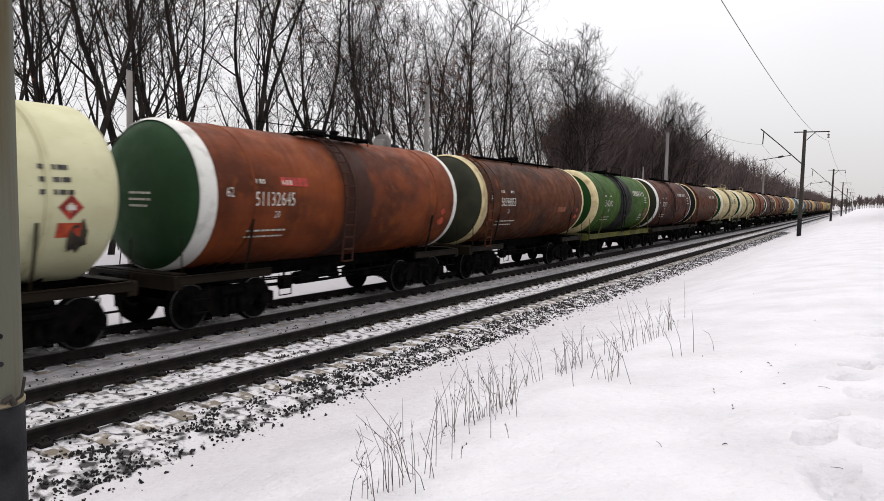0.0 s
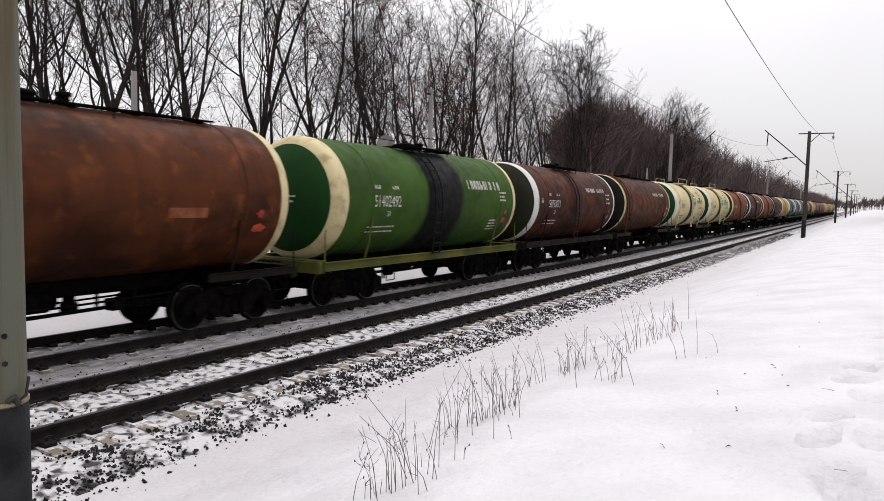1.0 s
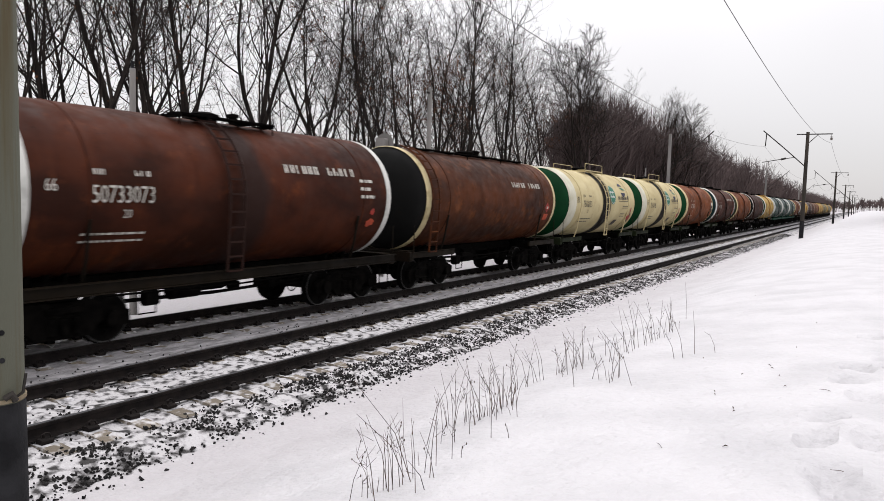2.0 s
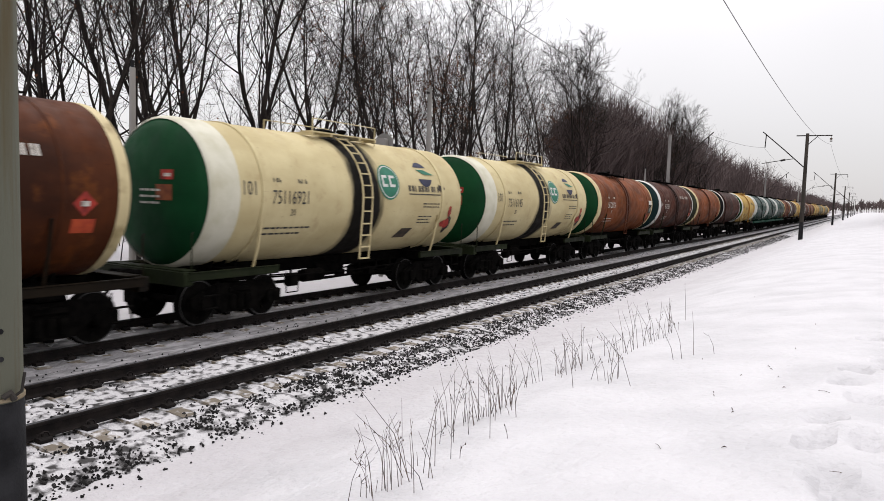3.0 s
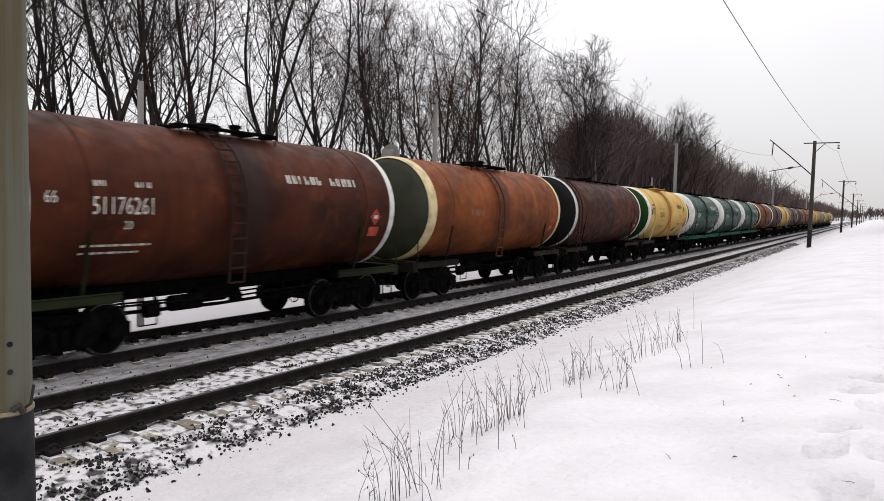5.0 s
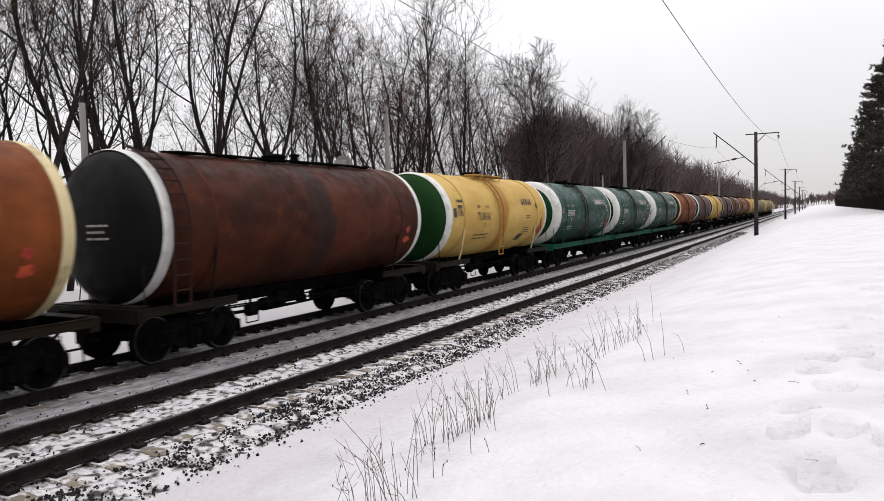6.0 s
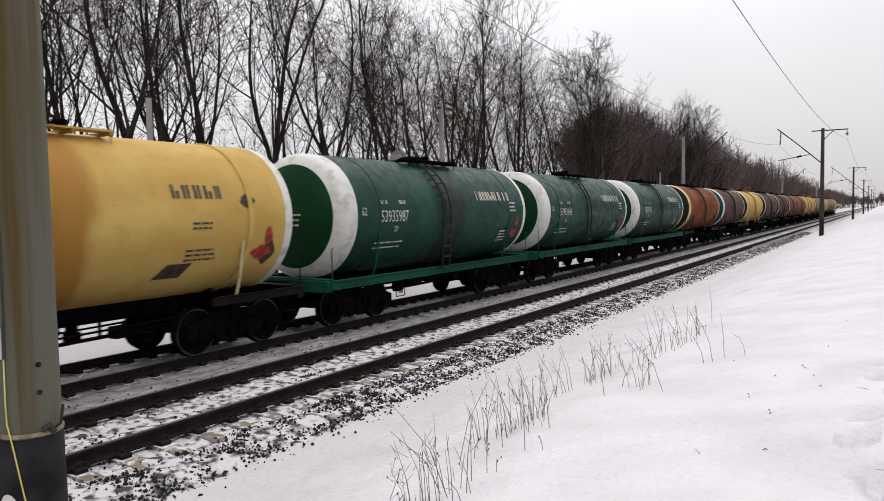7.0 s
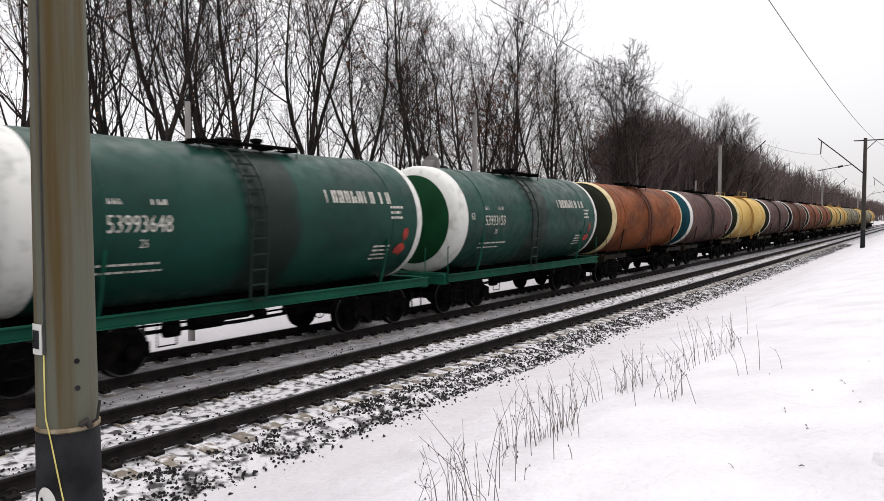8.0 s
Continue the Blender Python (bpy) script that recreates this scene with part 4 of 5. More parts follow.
        if k in (6, 7):
            head_patch(s, 0.30, 2.60, 0.44, 0.32, 2)
            mats.append(ORANGE_FADED)
        tagged(child("end_marking", s.mesh("end_marking", mats), w, None, "small faded markings on the tank end"), kind="stuff")
    # hazard placards near the rear end: most are worn to scraps
    if k < 18:
        s = Shape()
        dz = 1.75 if k == 8 else 2.05
        if k in (5, 0, 9):
            patch(s, 4.02, dz, 0.42, 0.26, 0.012, 1)
            on_tank(s, [(0.22, 0), (0.44, 0.22), (0.22, 0.44), (0, 0.22)], [(0, 1, 2, 3)], 4.0, dz + 0.28, 0.012, 0)
            patch(s, 4.14, dz + 0.45, 0.16, 0.09, 0.018, 2)
        elif body in ("teal", "cream", "yellow"):
            blob(s, 3.95, dz - 0.18, ragged(k + 300, 0.62, 0.40), 0.018, 0)
            blob(s, 4.25, dz + 0.15, ragged(k + 310, 0.24, 0.42), 0.012, 0)
        else:
            blob(s, 4.05, dz - 0.05, ragged(k + 300, 0.42, 0.26), 0.012, 1)
            blob(s, 4.12, dz + 0.26, ragged(k + 310, 0.26, 0.22), 0.012, 0)
        child("hazard_placard", s.mesh("hazard_placard", [RED, ORANGE, LETTER]), w, None, "faded red and orange hazard placard")
    if k in (0, 3, 6, 7, 12, 13):
        s = Shape()
        blob(s, 4.22, 1.72, ragged(k + 3, 0.42, 0.75), 0.014)
        child("oil_smear", s.mesh("oil_smear", SOOTPATCH), w)
        if k in (7, 12, 6):
            s = Shape()
            on_tank(s, [(0, 0), (0.60, 0), (0.78, 0.34), (0.22, 0.34)], [(0, 1, 2, 3)], 1.75, 1.66, 0.016)
            child("oil_smear", s.mesh("oil_smear", SOOTPATCH), w)
            s = Shape()
            blob(s, 3.55, 2.95, ragged(k + 50, 0.45, 0.30), 0.016)
            child("oil_smear", s.mesh("oil_smear", SOOTPATCH), w)
    if k in (0, 4):
        s = Shape()
        lines(s, 3.7, 3.15, 0.62, 3, 0.08, 0.2, seed=k + 60)
        tagged(child("small_lettering", s.mesh("small_lettering", ink), w), kind="stuff")
    if k in (1, 2, 8, 10):
        s = Shape()
        patch(s, {1: -2.9, 2: 1.9, 8: 2.1, 10: -2.6, 11: 1.6}[k], {1: 3.02, 2: 2.35, 8: 3.0, 10: 2.6, 11: 2.75}[k], 0.9, 0.20, 0.010)
        child("painted_out_patch", s.mesh("painted_out_patch", RED if k == 1 else ORANGE_FADED), w)


ORANGE_FADED = material("faded_orange_patch", (0.10, 0.026, 0.010), (0.19, 0.055, 0.018), 5.0, 0.7, 0, 0)

# ---- trees ----


def grow(seed, height, forks=0, dome_=False, first=0.22, leaves=0, fine=1.0):
    """A bare tree: a wavering trunk, thin limbs that arch up, branches and twigs. Returns the meshes of trunk, crown and leaves."""
    rnd = random.Random(seed)
    trunk, crown = Shape(), Shape()
    tips = []
    segs, sides = (12, 7, 4, 2, 1), (8, 5, 4, 3, 3)
    counts = (20, 8, 6, 3) if dome_ else (13, 5, 4, 2)

    def bough(base, d, length, r, level, limbs=None):
        q, out, dirs = base.copy(), [base.copy()], []
        n = segs[level]
        wob = (0.055, 0.09 if dome_ else 0.13, 0.17, 0.20, 0.2)[level]
        up = (0.05, 0.16 if dome_ else 0.12, 0.07, 0.05, 0.02)[level]
        drift = Vector((rnd.gauss(0, 0.03), rnd.gauss(0, 0.03), 0))
        for i in range(n):
            if i == n // 2:
                drift = -drift
            d = (d + drift + Vector((rnd.gauss(0, wob), rnd.gauss(0, wob), up + rnd.gauss(0, wob * 0.4)))).normalized()
            q = q + d * (length / n)
            out.append(q.copy())
            dirs.append(d.copy())
        end = 0.10 if level < 4 else 0.6
        into = trunk if level < 2 else crown
        into.tube(out, [r * (1 - (1 - end) * (i / n) ** 0.85) for i in range(n + 1)], sides[level], caps=False)
        if level == 4:
            tips.extend(out[1:])
            return
        start = first if level == 0 else 0.15
        c = limbs or counts[level]
        for i in range(c):
            u = (start + (0.98 - start) * ((i + rnd.random()) / c) ** (0.9 if level == 0 else 0.8)) * n
            k = min(int(u), n - 1)
            b0 = out[k].lerp(out[k + 1], u - k)
            a = i * 2.4 + rnd.uniform(-0.8, 0.8)
            axis = dirs[k].cross(Vector((math.cos(a), math.sin(a), 0.2))).normalized()
            share = u / n
            if level == 0:
                angle = rnd.uniform(0.50, 0.95) if dome_ else rnd.uniform(0.60, 1.10) - 0.30 * share
                ln = length * ((0.60 - 0.30 * share) if dome_ else (0.54 - 0.32 * share)) * rnd.uniform(0.65, 1.2)
                rr = r * (1 - 0.85 * share) * (rnd.uniform(0.45, 0.65) if dome_ else rnd.uniform(0.30, 0.50))
            else:
                angle = rnd.uniform(0.40, 0.95)
                ln = length * ((0.64 - 0.34 * share), (0.62 - 0.28 * share), 0.60)[level - 1] * rnd.uniform(0.7, 1.2)
                rr = r * (1 - 0.85 * share) * rnd.uniform(0.40, 0.58)
            nd = (Matrix.Rotation(angle, 3, axis) @ dirs[k]).normalized()
            bough(b0, nd, ln, max(rr, (0.032, 0.017, 0.0115, 0.0088)[level] * fine), level + 1)
        if level == 0 and limbs is None:
            # leaders that leave the trunk low and run up beside it
            for _ in range(forks):
                k = rnd.randrange(2, 6)
                a = rnd.uniform(0, 6.28)
                nd = (dirs[k] + 0.36 * Vector((math.cos(a), math.sin(a), 0))).normalized()
                bough(out[k], nd, length * (0.92 - k / n) * rnd.uniform(0.8, 1.0), r * (1 - 0.6 * k / n) * rnd.uniform(0.55, 0.8), 0, 8)

    bough(Vector((0, 0, -0.4)), Vector((rnd.gauss(0, 0.04), rnd.gauss(0, 0.04), 1)).normalized(), height * (0.86 if dome_ else 1.0), 0.0085 * height + 0.045, 0)
    lf = None
    if leaves:
        lf = Shape()
        low = [t for t in tips if t.z < height * 0.8] or tips
        for _ in range(leaves):
            c = rnd.choice(low) + Vector((rnd.uniform(-0.15, 0.15), rnd.uniform(-0.15, 0.15), rnd.uniform(-0.2, 0.05)))
            s_ = rnd.uniform(0.04, 0.085)
            u = Vector((rnd.uniform(-1, 1), rnd.uniform(-1, 1), rnd.uniform(-1, 1))).normalized() * s_
            w = Vector((rnd.uniform(-1, 1), rnd.uniform(-1, 1), rnd.uniform(-1, 1))).normalized() * s_ * 0.7
            lf.add([tuple(c - u), tuple(c + w), tuple(c + u), tuple(c - w)], [(0, 1, 2, 3)])
    return trunk.mesh("trunk", BARK), crown.mesh("crown", TWIG), (lf.mesh("withered_leaves", LEAF) if lf else None)


TREE_LABELS = ["tall bare deciduous tree with steep dark limbs", "bare tree with a forked crown of fine twigs", "slender bare tree at the wood's edge"]


def make_trees():
    kinds = [grow(11, 18, 0, False, 0.24, 160), grow(12, 18, 1, False, 0.22, 350), grow(13, 17, 2, False, 0.26, 120), grow(14, 19, 1, False, 0.30, 80),
             grow(15, 16, 1, False, 0.16, 1100), grow(16, 17, 1, False, 0.20, 220), grow(17, 12, 2, False, 0.10, 420), grow(19, 17, 0, True, 0.28, 0, 1.7)]
    protos = {}

    def plant(k, x, y, s, rz):
        z = land(x, y) - 0.1
        if k not in protos:
            t = thing("bare_tree", TREE_LABELS[k % 3], "tree", "trees of the wood's edge")
            child("trunk", kinds[k][0], t)
            child("crown", kinds[k][1], t)
            if kinds[k][2]:
                child("withered_leaves", kinds[k][2], t)
            t.scale = (s, s, s)
            t.matrix_basis = pose(x, y, z, 0, 0, rz) @ Matrix.Diagonal((s, s, s, 1))
            protos[k] = t
            return t
        c = copy_thing(protos[k], pose(x, y, z, 0, 0, rz))
        c.scale = (s, s, s)
        return c

    # the row that stands nearest the line, along it
    rnd = random.Random(5)
    row = [14.2, 14.9, 15.9, 18.3, 18.9, 20.3, 20.9, 24.8, 25.9, 28.6, 31.0, 33.3, 35.1, 37.4, 39.2, 41.0, 44.2, 46.2, 49.9, 52.6, 55.8, 60.0, 70.0, 78.7, 84.0, 94.0, 106.2, 118.0]
    order = [0, 2, 5, 3, 0, 5, 2, 1, 3, 0, 5, 2, 0, 4, 4, 4, 2, 5, 0, 2, 5, 1, 3, 2, 0, 5, 3, 1]
    for y, k in zip(row, order):
        q = rnd.uniform(0.93, 1.06)
        big = rnd.uniform(0.88, 1.02) if y < 62 else rnd.uniform(0.84, 0.95)
        plant(k, -25 * q, y * q, big, rnd.uniform(0, 360))
    for i in range(4):
        plant(rnd.choice((0, 1, 3)), -rnd.uniform(28, 33), 13.0 + 3.4 * i, rnd.uniform(0.78, 0.9), rnd.uniform(0, 360))
    for i in range(8):
        plant(rnd.choice((0, 2, 3, 5)), -rnd.uniform(29, 42), 9 + 5.4 * i + rnd.uniform(-1.5, 1.5), rnd.uniform(0.75, 0.95), rnd.uniform(0, 360))
    for i in range(8):
        plant(rnd.choice((0, 2, 4, 5)), -rnd.uniform(26, 31), 37 + 3.6 * i, rnd.uniform(0.84, 0.98), rnd.uniform(0, 360))
    for x, y, q in ((-25.5, 70.0, 1.12), (-26.0, 113.0, 1.04)):
        plant(7, x, y, q, rnd.uniform(0, 360))
    for i in range(26):
        y = 48 + 112 * (i / 26) + rnd.uniform(-2, 2)
        plant(rnd.choice((0, 1, 2, 2, 4, 5)), -rnd.uniform(26, 44), y, rnd.uniform(0.70, 0.84) + (0.06 if y > 80 else 0.0), rnd.uniform(0, 360))
    for i in range(9):
        plant(6, -rnd.uniform(21.5, 25), 12 + i * 8 + rnd.uniform(-2, 2), rnd.uniform(0.30, 0.5), rnd.uniform(0, 360))


def make_far_woods():
    """Woods that close the view along the line."""
    rnd = random.Random(9)

    def sketch(s, x, y, h, n1, n2, fat=1.0):
        """One distant bare tree: a stem, limbs that reach a rounded crown, twigs at their ends."""
        z = land(x, y)
        r = 0.012 * h
        s.tube([(x, y, z - 0.3), (x + rnd.uniform(-0.4, 0.4), y, z + h * 0.5), (x + rnd.uniform(-0.6, 0.6), y, z + h * 0.95)], [r, r * 0.7, 0.03], 4, 0, False)
        for i in range(n1):
            b = Vector((x, y, z + h * rnd.uniform(0.25, 0.75)))
            a, out = rnd.uniform(0, 6.28), math.sqrt(rnd.random())
            reach = 0.24 * h * out
            e = Vector((x + math.cos(a) * reach, y + math.sin(a) * reach, z + h * (0.55 + 0.45 * math.sqrt(1 - 0.9 * out * out) * rnd.uniform(0.8, 1.0))))
            b.z = min(b.z, e.z - 0.12 * h)
            mid = b.lerp(e, 0.5) + Vector((math.cos(a), math.sin(a), 0)) * reach * 0.2
            s.tube([b, mid, e], [0.06 * fat, 0.04 * fat, 0.015 * fat], 3, 0, False)
            d = (e - mid).normalized()
            for _ in range(n2):
                c = mid.lerp(e, rnd.uniform(-0.3, 0.95))
                t = rnd.uniform(0, 6.28)
                s.tube([c, c + (d + 0.9 * Vector((math.cos(t), math.sin(t), 0.1))).normalized() * h * rnd.uniform(0.06, 0.13)], [0.024 * fat, 0.010 * fat], 3, 0, False)

    s = Shape()
    for i in range(1050):
        y = 76 + 626 * (i / 1050) ** 1.42
        x = -rnd.uniform(25.5, 27.5 + 34 * min(1.0, max(0.0, y - 70) / 110))
        sketch(s, x, y + rnd.uniform(-5, 5), (rnd.uniform(14.5, 17.6) if y < 240 else rnd.uniform(12.5, 16.5)) * (0.80 if y < 85 else 1.0 if y < 400 else 0.88), 15 if y < 320 else 10, 8 if y < 260 else 5, 1.0 if y < 180 else 1.4 if y < 320 else 2.0)
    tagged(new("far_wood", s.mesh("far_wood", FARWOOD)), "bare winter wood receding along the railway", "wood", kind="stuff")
    s = Shape()
    for i in range(380):
        sketch(s, rnd.uniform(-40, 150), 690 + rnd.uniform(0, 200), rnd.uniform(8, 13), 10, 3, 4.5)
    for i in range(170):
        y = 230 + 430 * (i / 170)
        sketch(s, rnd.uniform(9.0 + 0.008 * y, 16 + 0.06 * y), y, rnd.uniform(7, 12), 12, 4, 1.5 + y / 250)
    tagged(new("distant_wood", s.mesh("distant_wood", FARWOOD)), "distant wood beyond the line's end, haze in its colour", "wood", kind="stuff")
    # undergrowth between the trunks
    s = Shape()
    for i in range(2600):
        y = 8 + 330 * (i / 2600) ** 0.95
        if y < 72 and i % 3:
            continue
        x = -rnd.uniform(23.0, 46)
        z = land(x, y)
        h = rnd.uniform(1.2, 5.5)
        dx, dy = rnd.uniform(-0.3, 0.3) * h, rnd.uniform(-0.3, 0.3) * h
        s.tube([(x, y, z), (x + dx * 0.4, y + dy * 0.4, z + h * 0.5), (x + dx, y + dy, z + h)], [0.03, 0.02, 0.008], 3, 0, False)
        for _ in range(3):
            q = rnd.uniform(0.3, 0.9)
            b = Vector((x + dx * q, y + dy * q, z + h * q))
            s.tube([b, b + Vector((rnd.uniform(-1, 1), rnd.uniform(-1, 1), rnd.uniform(0.3, 1.2))) * h * 0.2], [0.012, 0.006], 3, 0, False)
    for i in range(2400):
        y = 80 + 240 * (i / 2400) ** 1.2
        x = rnd.uniform(7.2, 7.9) + abs(rnd.gauss(0, 2.0))
        z = land(x, y)
        h = rnd.uniform(0.8, 4.5)
        dx, dy = rnd.uniform(-0.35, 0.35) * h, rnd.uniform(-0.35, 0.35) * h
        s.tube([(x, y, z - 0.05), (x + dx * 0.4, y + dy * 0.4, z + h * 0.5), (x + dx, y + dy, z + h)], [0.05, 0.035, 0.015], 3, 0, False)
        for _ in range(4):
            q = rnd.uniform(0.2, 0.9)
            b = Vector((x + dx * q, y + dy * q, z + h * q))
            s.tube([b, b + Vector((rnd.uniform(-1, 1), rnd.uniform(-1, 1), rnd.uniform(0.1, 1.0))) * h * 0.25], [0.03, 0.015], 3, 0, False)
    tagged(new("undergrowth", s.mesh("undergrowth", TWIG)), "tangled bare undergrowth along the wood's edge", "undergrowth", kind="stuff")


def pine(seed, h):
    rnd = random.Random(seed)
    trunk, crown = Shape(), Shape()
    trunk.tube([(0, 0, -0.4), (0.1, 0, h * 0.5), (0.0, 0.1, h)], [0.24, 0.17, 0.03], 7)
    for i in range(46):
        q = 0.10 + 0.88 * (i / 46)
        a = i * 2.4 + rnd.uniform(-0.4, 0.4)
        ln = h * 0.23 * (1.04 - q ** 2.5) ** 0.9 * rnd.uniform(0.55, 1.15)
        b = Vector((0, 0, h * q))
        e = b + Vector((math.cos(a) * ln, math.sin(a) * ln, rnd.uniform(-0.10, 0.35) * ln))
        trunk.tube([b, e], [0.05, 0.015], 4, 0, False)
        for _ in range(26):
            c = b.lerp(e, rnd.uniform(0.35, 1.05)) + Vector((rnd.gauss(0, 0.22), rnd.gauss(0, 0.22), rnd.gauss(0.08, 0.12)))
            for _ in range(5):
                u = Vector((rnd.uniform(-1, 1), rnd.uniform(-1, 1), rnd.uniform(-0.4, 0.9))).normalized() * rnd.uniform(0.25, 0.5)
                w = u.cross(Vector((rnd.uniform(-1, 1), rnd.uniform(-1, 1), 1))).normalized() * 0.07
                crown.add([tuple(c - w), tuple(c + w), tuple(c + u)], [(0, 1, 2)])
    return trunk.mesh("trunk", BARK), crown.mesh("crown", NEEDLE)


def make_pines():
    rnd = random.Random(21)
    protos = [pine(31, 19), pine(32, 16), pine(33, 12)]
    first = {}
    spots = [(9.0, 86, 0, 1.10), (8.9, 94, 1, 1.32), (9.3, 101, 0, 1.12), (8.6, 108, 1, 1.25), (9.2, 115, 0, 1.10), (8.3, 122, 1, 1.22), (8.9, 130, 0, 1.12), (8.4, 139, 2, 1.5), (9.0, 148, 1, 1.15),
             (8.6, 158, 0, 0.90), (8.9, 168, 1, 1.0), (8.4, 180, 0, 0.75), (8.8, 193, 1, 0.85), (8.6, 208, 2, 1.05), (9.0, 226, 1, 0.75), (9.4, 246, 0, 0.62), (9.6, 270, 1, 0.75), (10.4, 300, 0, 0.65),
             (11.4, 335, 1, 0.75), (12.4, 375, 0, 0.65), (13.6, 420, 1, 0.75), (15, 470, 0, 0.65)]
    spots += [(rnd.uniform(11.5, 24), 86 + 11 * i, rnd.randrange(3), rnd.uniform(0.9, 1.2)) for i in range(22)]
    spots += [(rnd.uniform(16, 60), 330 + 26 * i, rnd.randrange(3), rnd.uniform(0.7, 0.9)) for i in range(14)]
    for x, y, k, s in spots:
        z = land(x, y) - 0.1
        if k not in first:
            t = thing("pine", "dark evergreen tree at the edge of a snowy clearing", "tree", "evergreens beside the clearing")
            child("trunk", protos[k][0], t)
            child("crown", protos[k][1], t)
            t.matrix_basis = pose(x, y, z, 0, 0, rnd.uniform(0, 360)) @ Matrix.Diagonal((s, s, s, 1))
            first[k] = t
        else:
            copy_thing(first[k], pose(x, y, z, 0, 0, rnd.uniform(0, 360))).scale = (s, s, s)


# ---- line equipment ----


def make_near_mast():
    """The concrete mast beside the camera, with a tarred foot."""
    x, y = -4.873, 2.475
    g0 = land(x, y)
    m = thing("catenary_mast", "weathered concrete mast with tarred foot and rust stains", "mast", "masts along the line", m=pose(x, y, 0))
    rad = lambda z: 0.194 - 0.0070 * (z - 0.8)
    s = Shape().lathe([(1.27, rad(1.27)), (3.0, rad(3)), (6.0, rad(6)), (9.6, rad(9.6)), (9.6, 0.01)], 40, "z")
    child("shaft", s.mesh("shaft", CONCRETE, True), m)
    s = Shape().lathe([(g0 - 0.5, 0.214), (g0 + 0.2, 0.211), (1.25, rad(1.2) + 0.006), (1.275, rad(1.2) + 0.002)], 40, "z")
    child("tarred_foot", s.mesh("tarred_foot", TAR, True), m, None, "black tarred foot")
    s = Shape().lathe([(1.285, rad(1.28)), (1.285, rad(1.28) + 0.010), (1.310, rad(1.28) + 0.010), (1.310, rad(1.28))], 40, "z")
    child("clamp_ring", s.mesh("clamp_ring", material("ring_rust", (0.10, 0.06, 0.03), (0.26, 0.22, 0.15), 9.0, 0.7, 0.2, 0.2), True), m, None, "rusty wire ring")
    face = math.atan2(-y, -x)

    def on(a, z, out=0.0):
        r = rad(z) + out
        return (r * math.cos(face + radians(a)), r * math.sin(face + radians(a)), z)

    for z in (1.57, 1.75):
        s = Shape().tube([on(18, z, -0.01), on(18, z, 0.004)], 0.018, 10)
        child("bolt_hole", s.mesh("bolt_hole", TAR), m)
    # the yellow wire that comes down the face
    pts = [on(-42, 1.80, 0.010), on(-42, 1.50, 0.010), on(-40, 1.38, 0.012), on(-30, 1.24, 0.018), on(-18, 0.98, 0.016), on(-6, 0.72, 0.016), on(-2, 0.45, 0.018), on(0, 0.2, 0.02)]
    child("wire", Shape().tube(pts, 0.005, 6).mesh("wire", YELLOWWIRE, True), m, None, "yellow bond wire")
    child("wire", Shape().tube([on(-40, 1.8 + 0.4 * i, 0.008) for i in range(19)], 0.006, 5).mesh("wire", BLACKWIRE, True), m, None, "black cable down the mast")
    # small plates, their figures only as bars

    def plate(a0, a1, z0, z1, mat, nm, lab):
        s = Shape()
        n = 6
        vs = [on(a0 + (a1 - a0) * i / n, z, o) for o in (0.004, 0.012) for z in (z0, z1) for i in range(n + 1)]
        k = n + 1
        fs = []
        for i in range(n):
            fs += [(2 * k + i, 2 * k + i + 1, 3 * k + i + 1, 3 * k + i), (i, k + i, k + i + 1, i + 1), (i, i + 1, 2 * k + i + 1, 2 * k + i), (k + i, 3 * k + i, 3 * k + i + 1, k + i + 1)]
        fs += [(0, 2 * k, 3 * k, k), (k - 1, 2 * k - 1, 4 * k - 1, 3 * k - 1)]
        s.add(vs, fs)
        return child(nm, s.mesh(nm, mat), m, None, lab)

    p = plate(-78, -46, 1.80, 2.00, WHITE, "number_plate", "small white plate")
    s = Shape()
    for a in (-68, -60, -54):
        s.tube([on(a, 1.84, 0.014), on(a, 1.96, 0.014)], 0.008, 4)
    child("figure_bar", s.mesh("figure_bar", TAR), p)
    # painted mark on the foot
    s = Shape()
    c0, c1 = -44, 0.78
    vs = [on(c0, c1, 0.016)] + [on(c0 + 22 * math.cos(t), c1 + 0.15 * math.sin(t), 0.016) for t in [2 * math.pi * i / 20 for i in range(20)]]
    s.add(vs, [(0, i + 1, (i + 1) % 20 + 1) for i in range(20)])
    p = child("painted_mark", s.mesh("painted_mark", WHITE), m, None, "white painted oval")
    s = Shape().tube([on(-54, 0.72, 0.022), on(-48, 0.80, 0.022), on(-52, 0.86, 0.022)], 0.007, 4)
    child("figure_bar", s.mesh("figure_bar", TAR), p)
    s = Shape().tube([on(40, 1.31, 0.01), on(46, 1.35, 0.05), on(50, 1.47, 0.06)], 0.010, 5).tube([on(20, 1.32, 0.01), on(30, 1.35, 0.03), on(36, 1.30, 0.03)], 0.022, 6)
    child("wire_end", s.mesh("wire_end", IRON), m)
    add_arms(m)
    return m


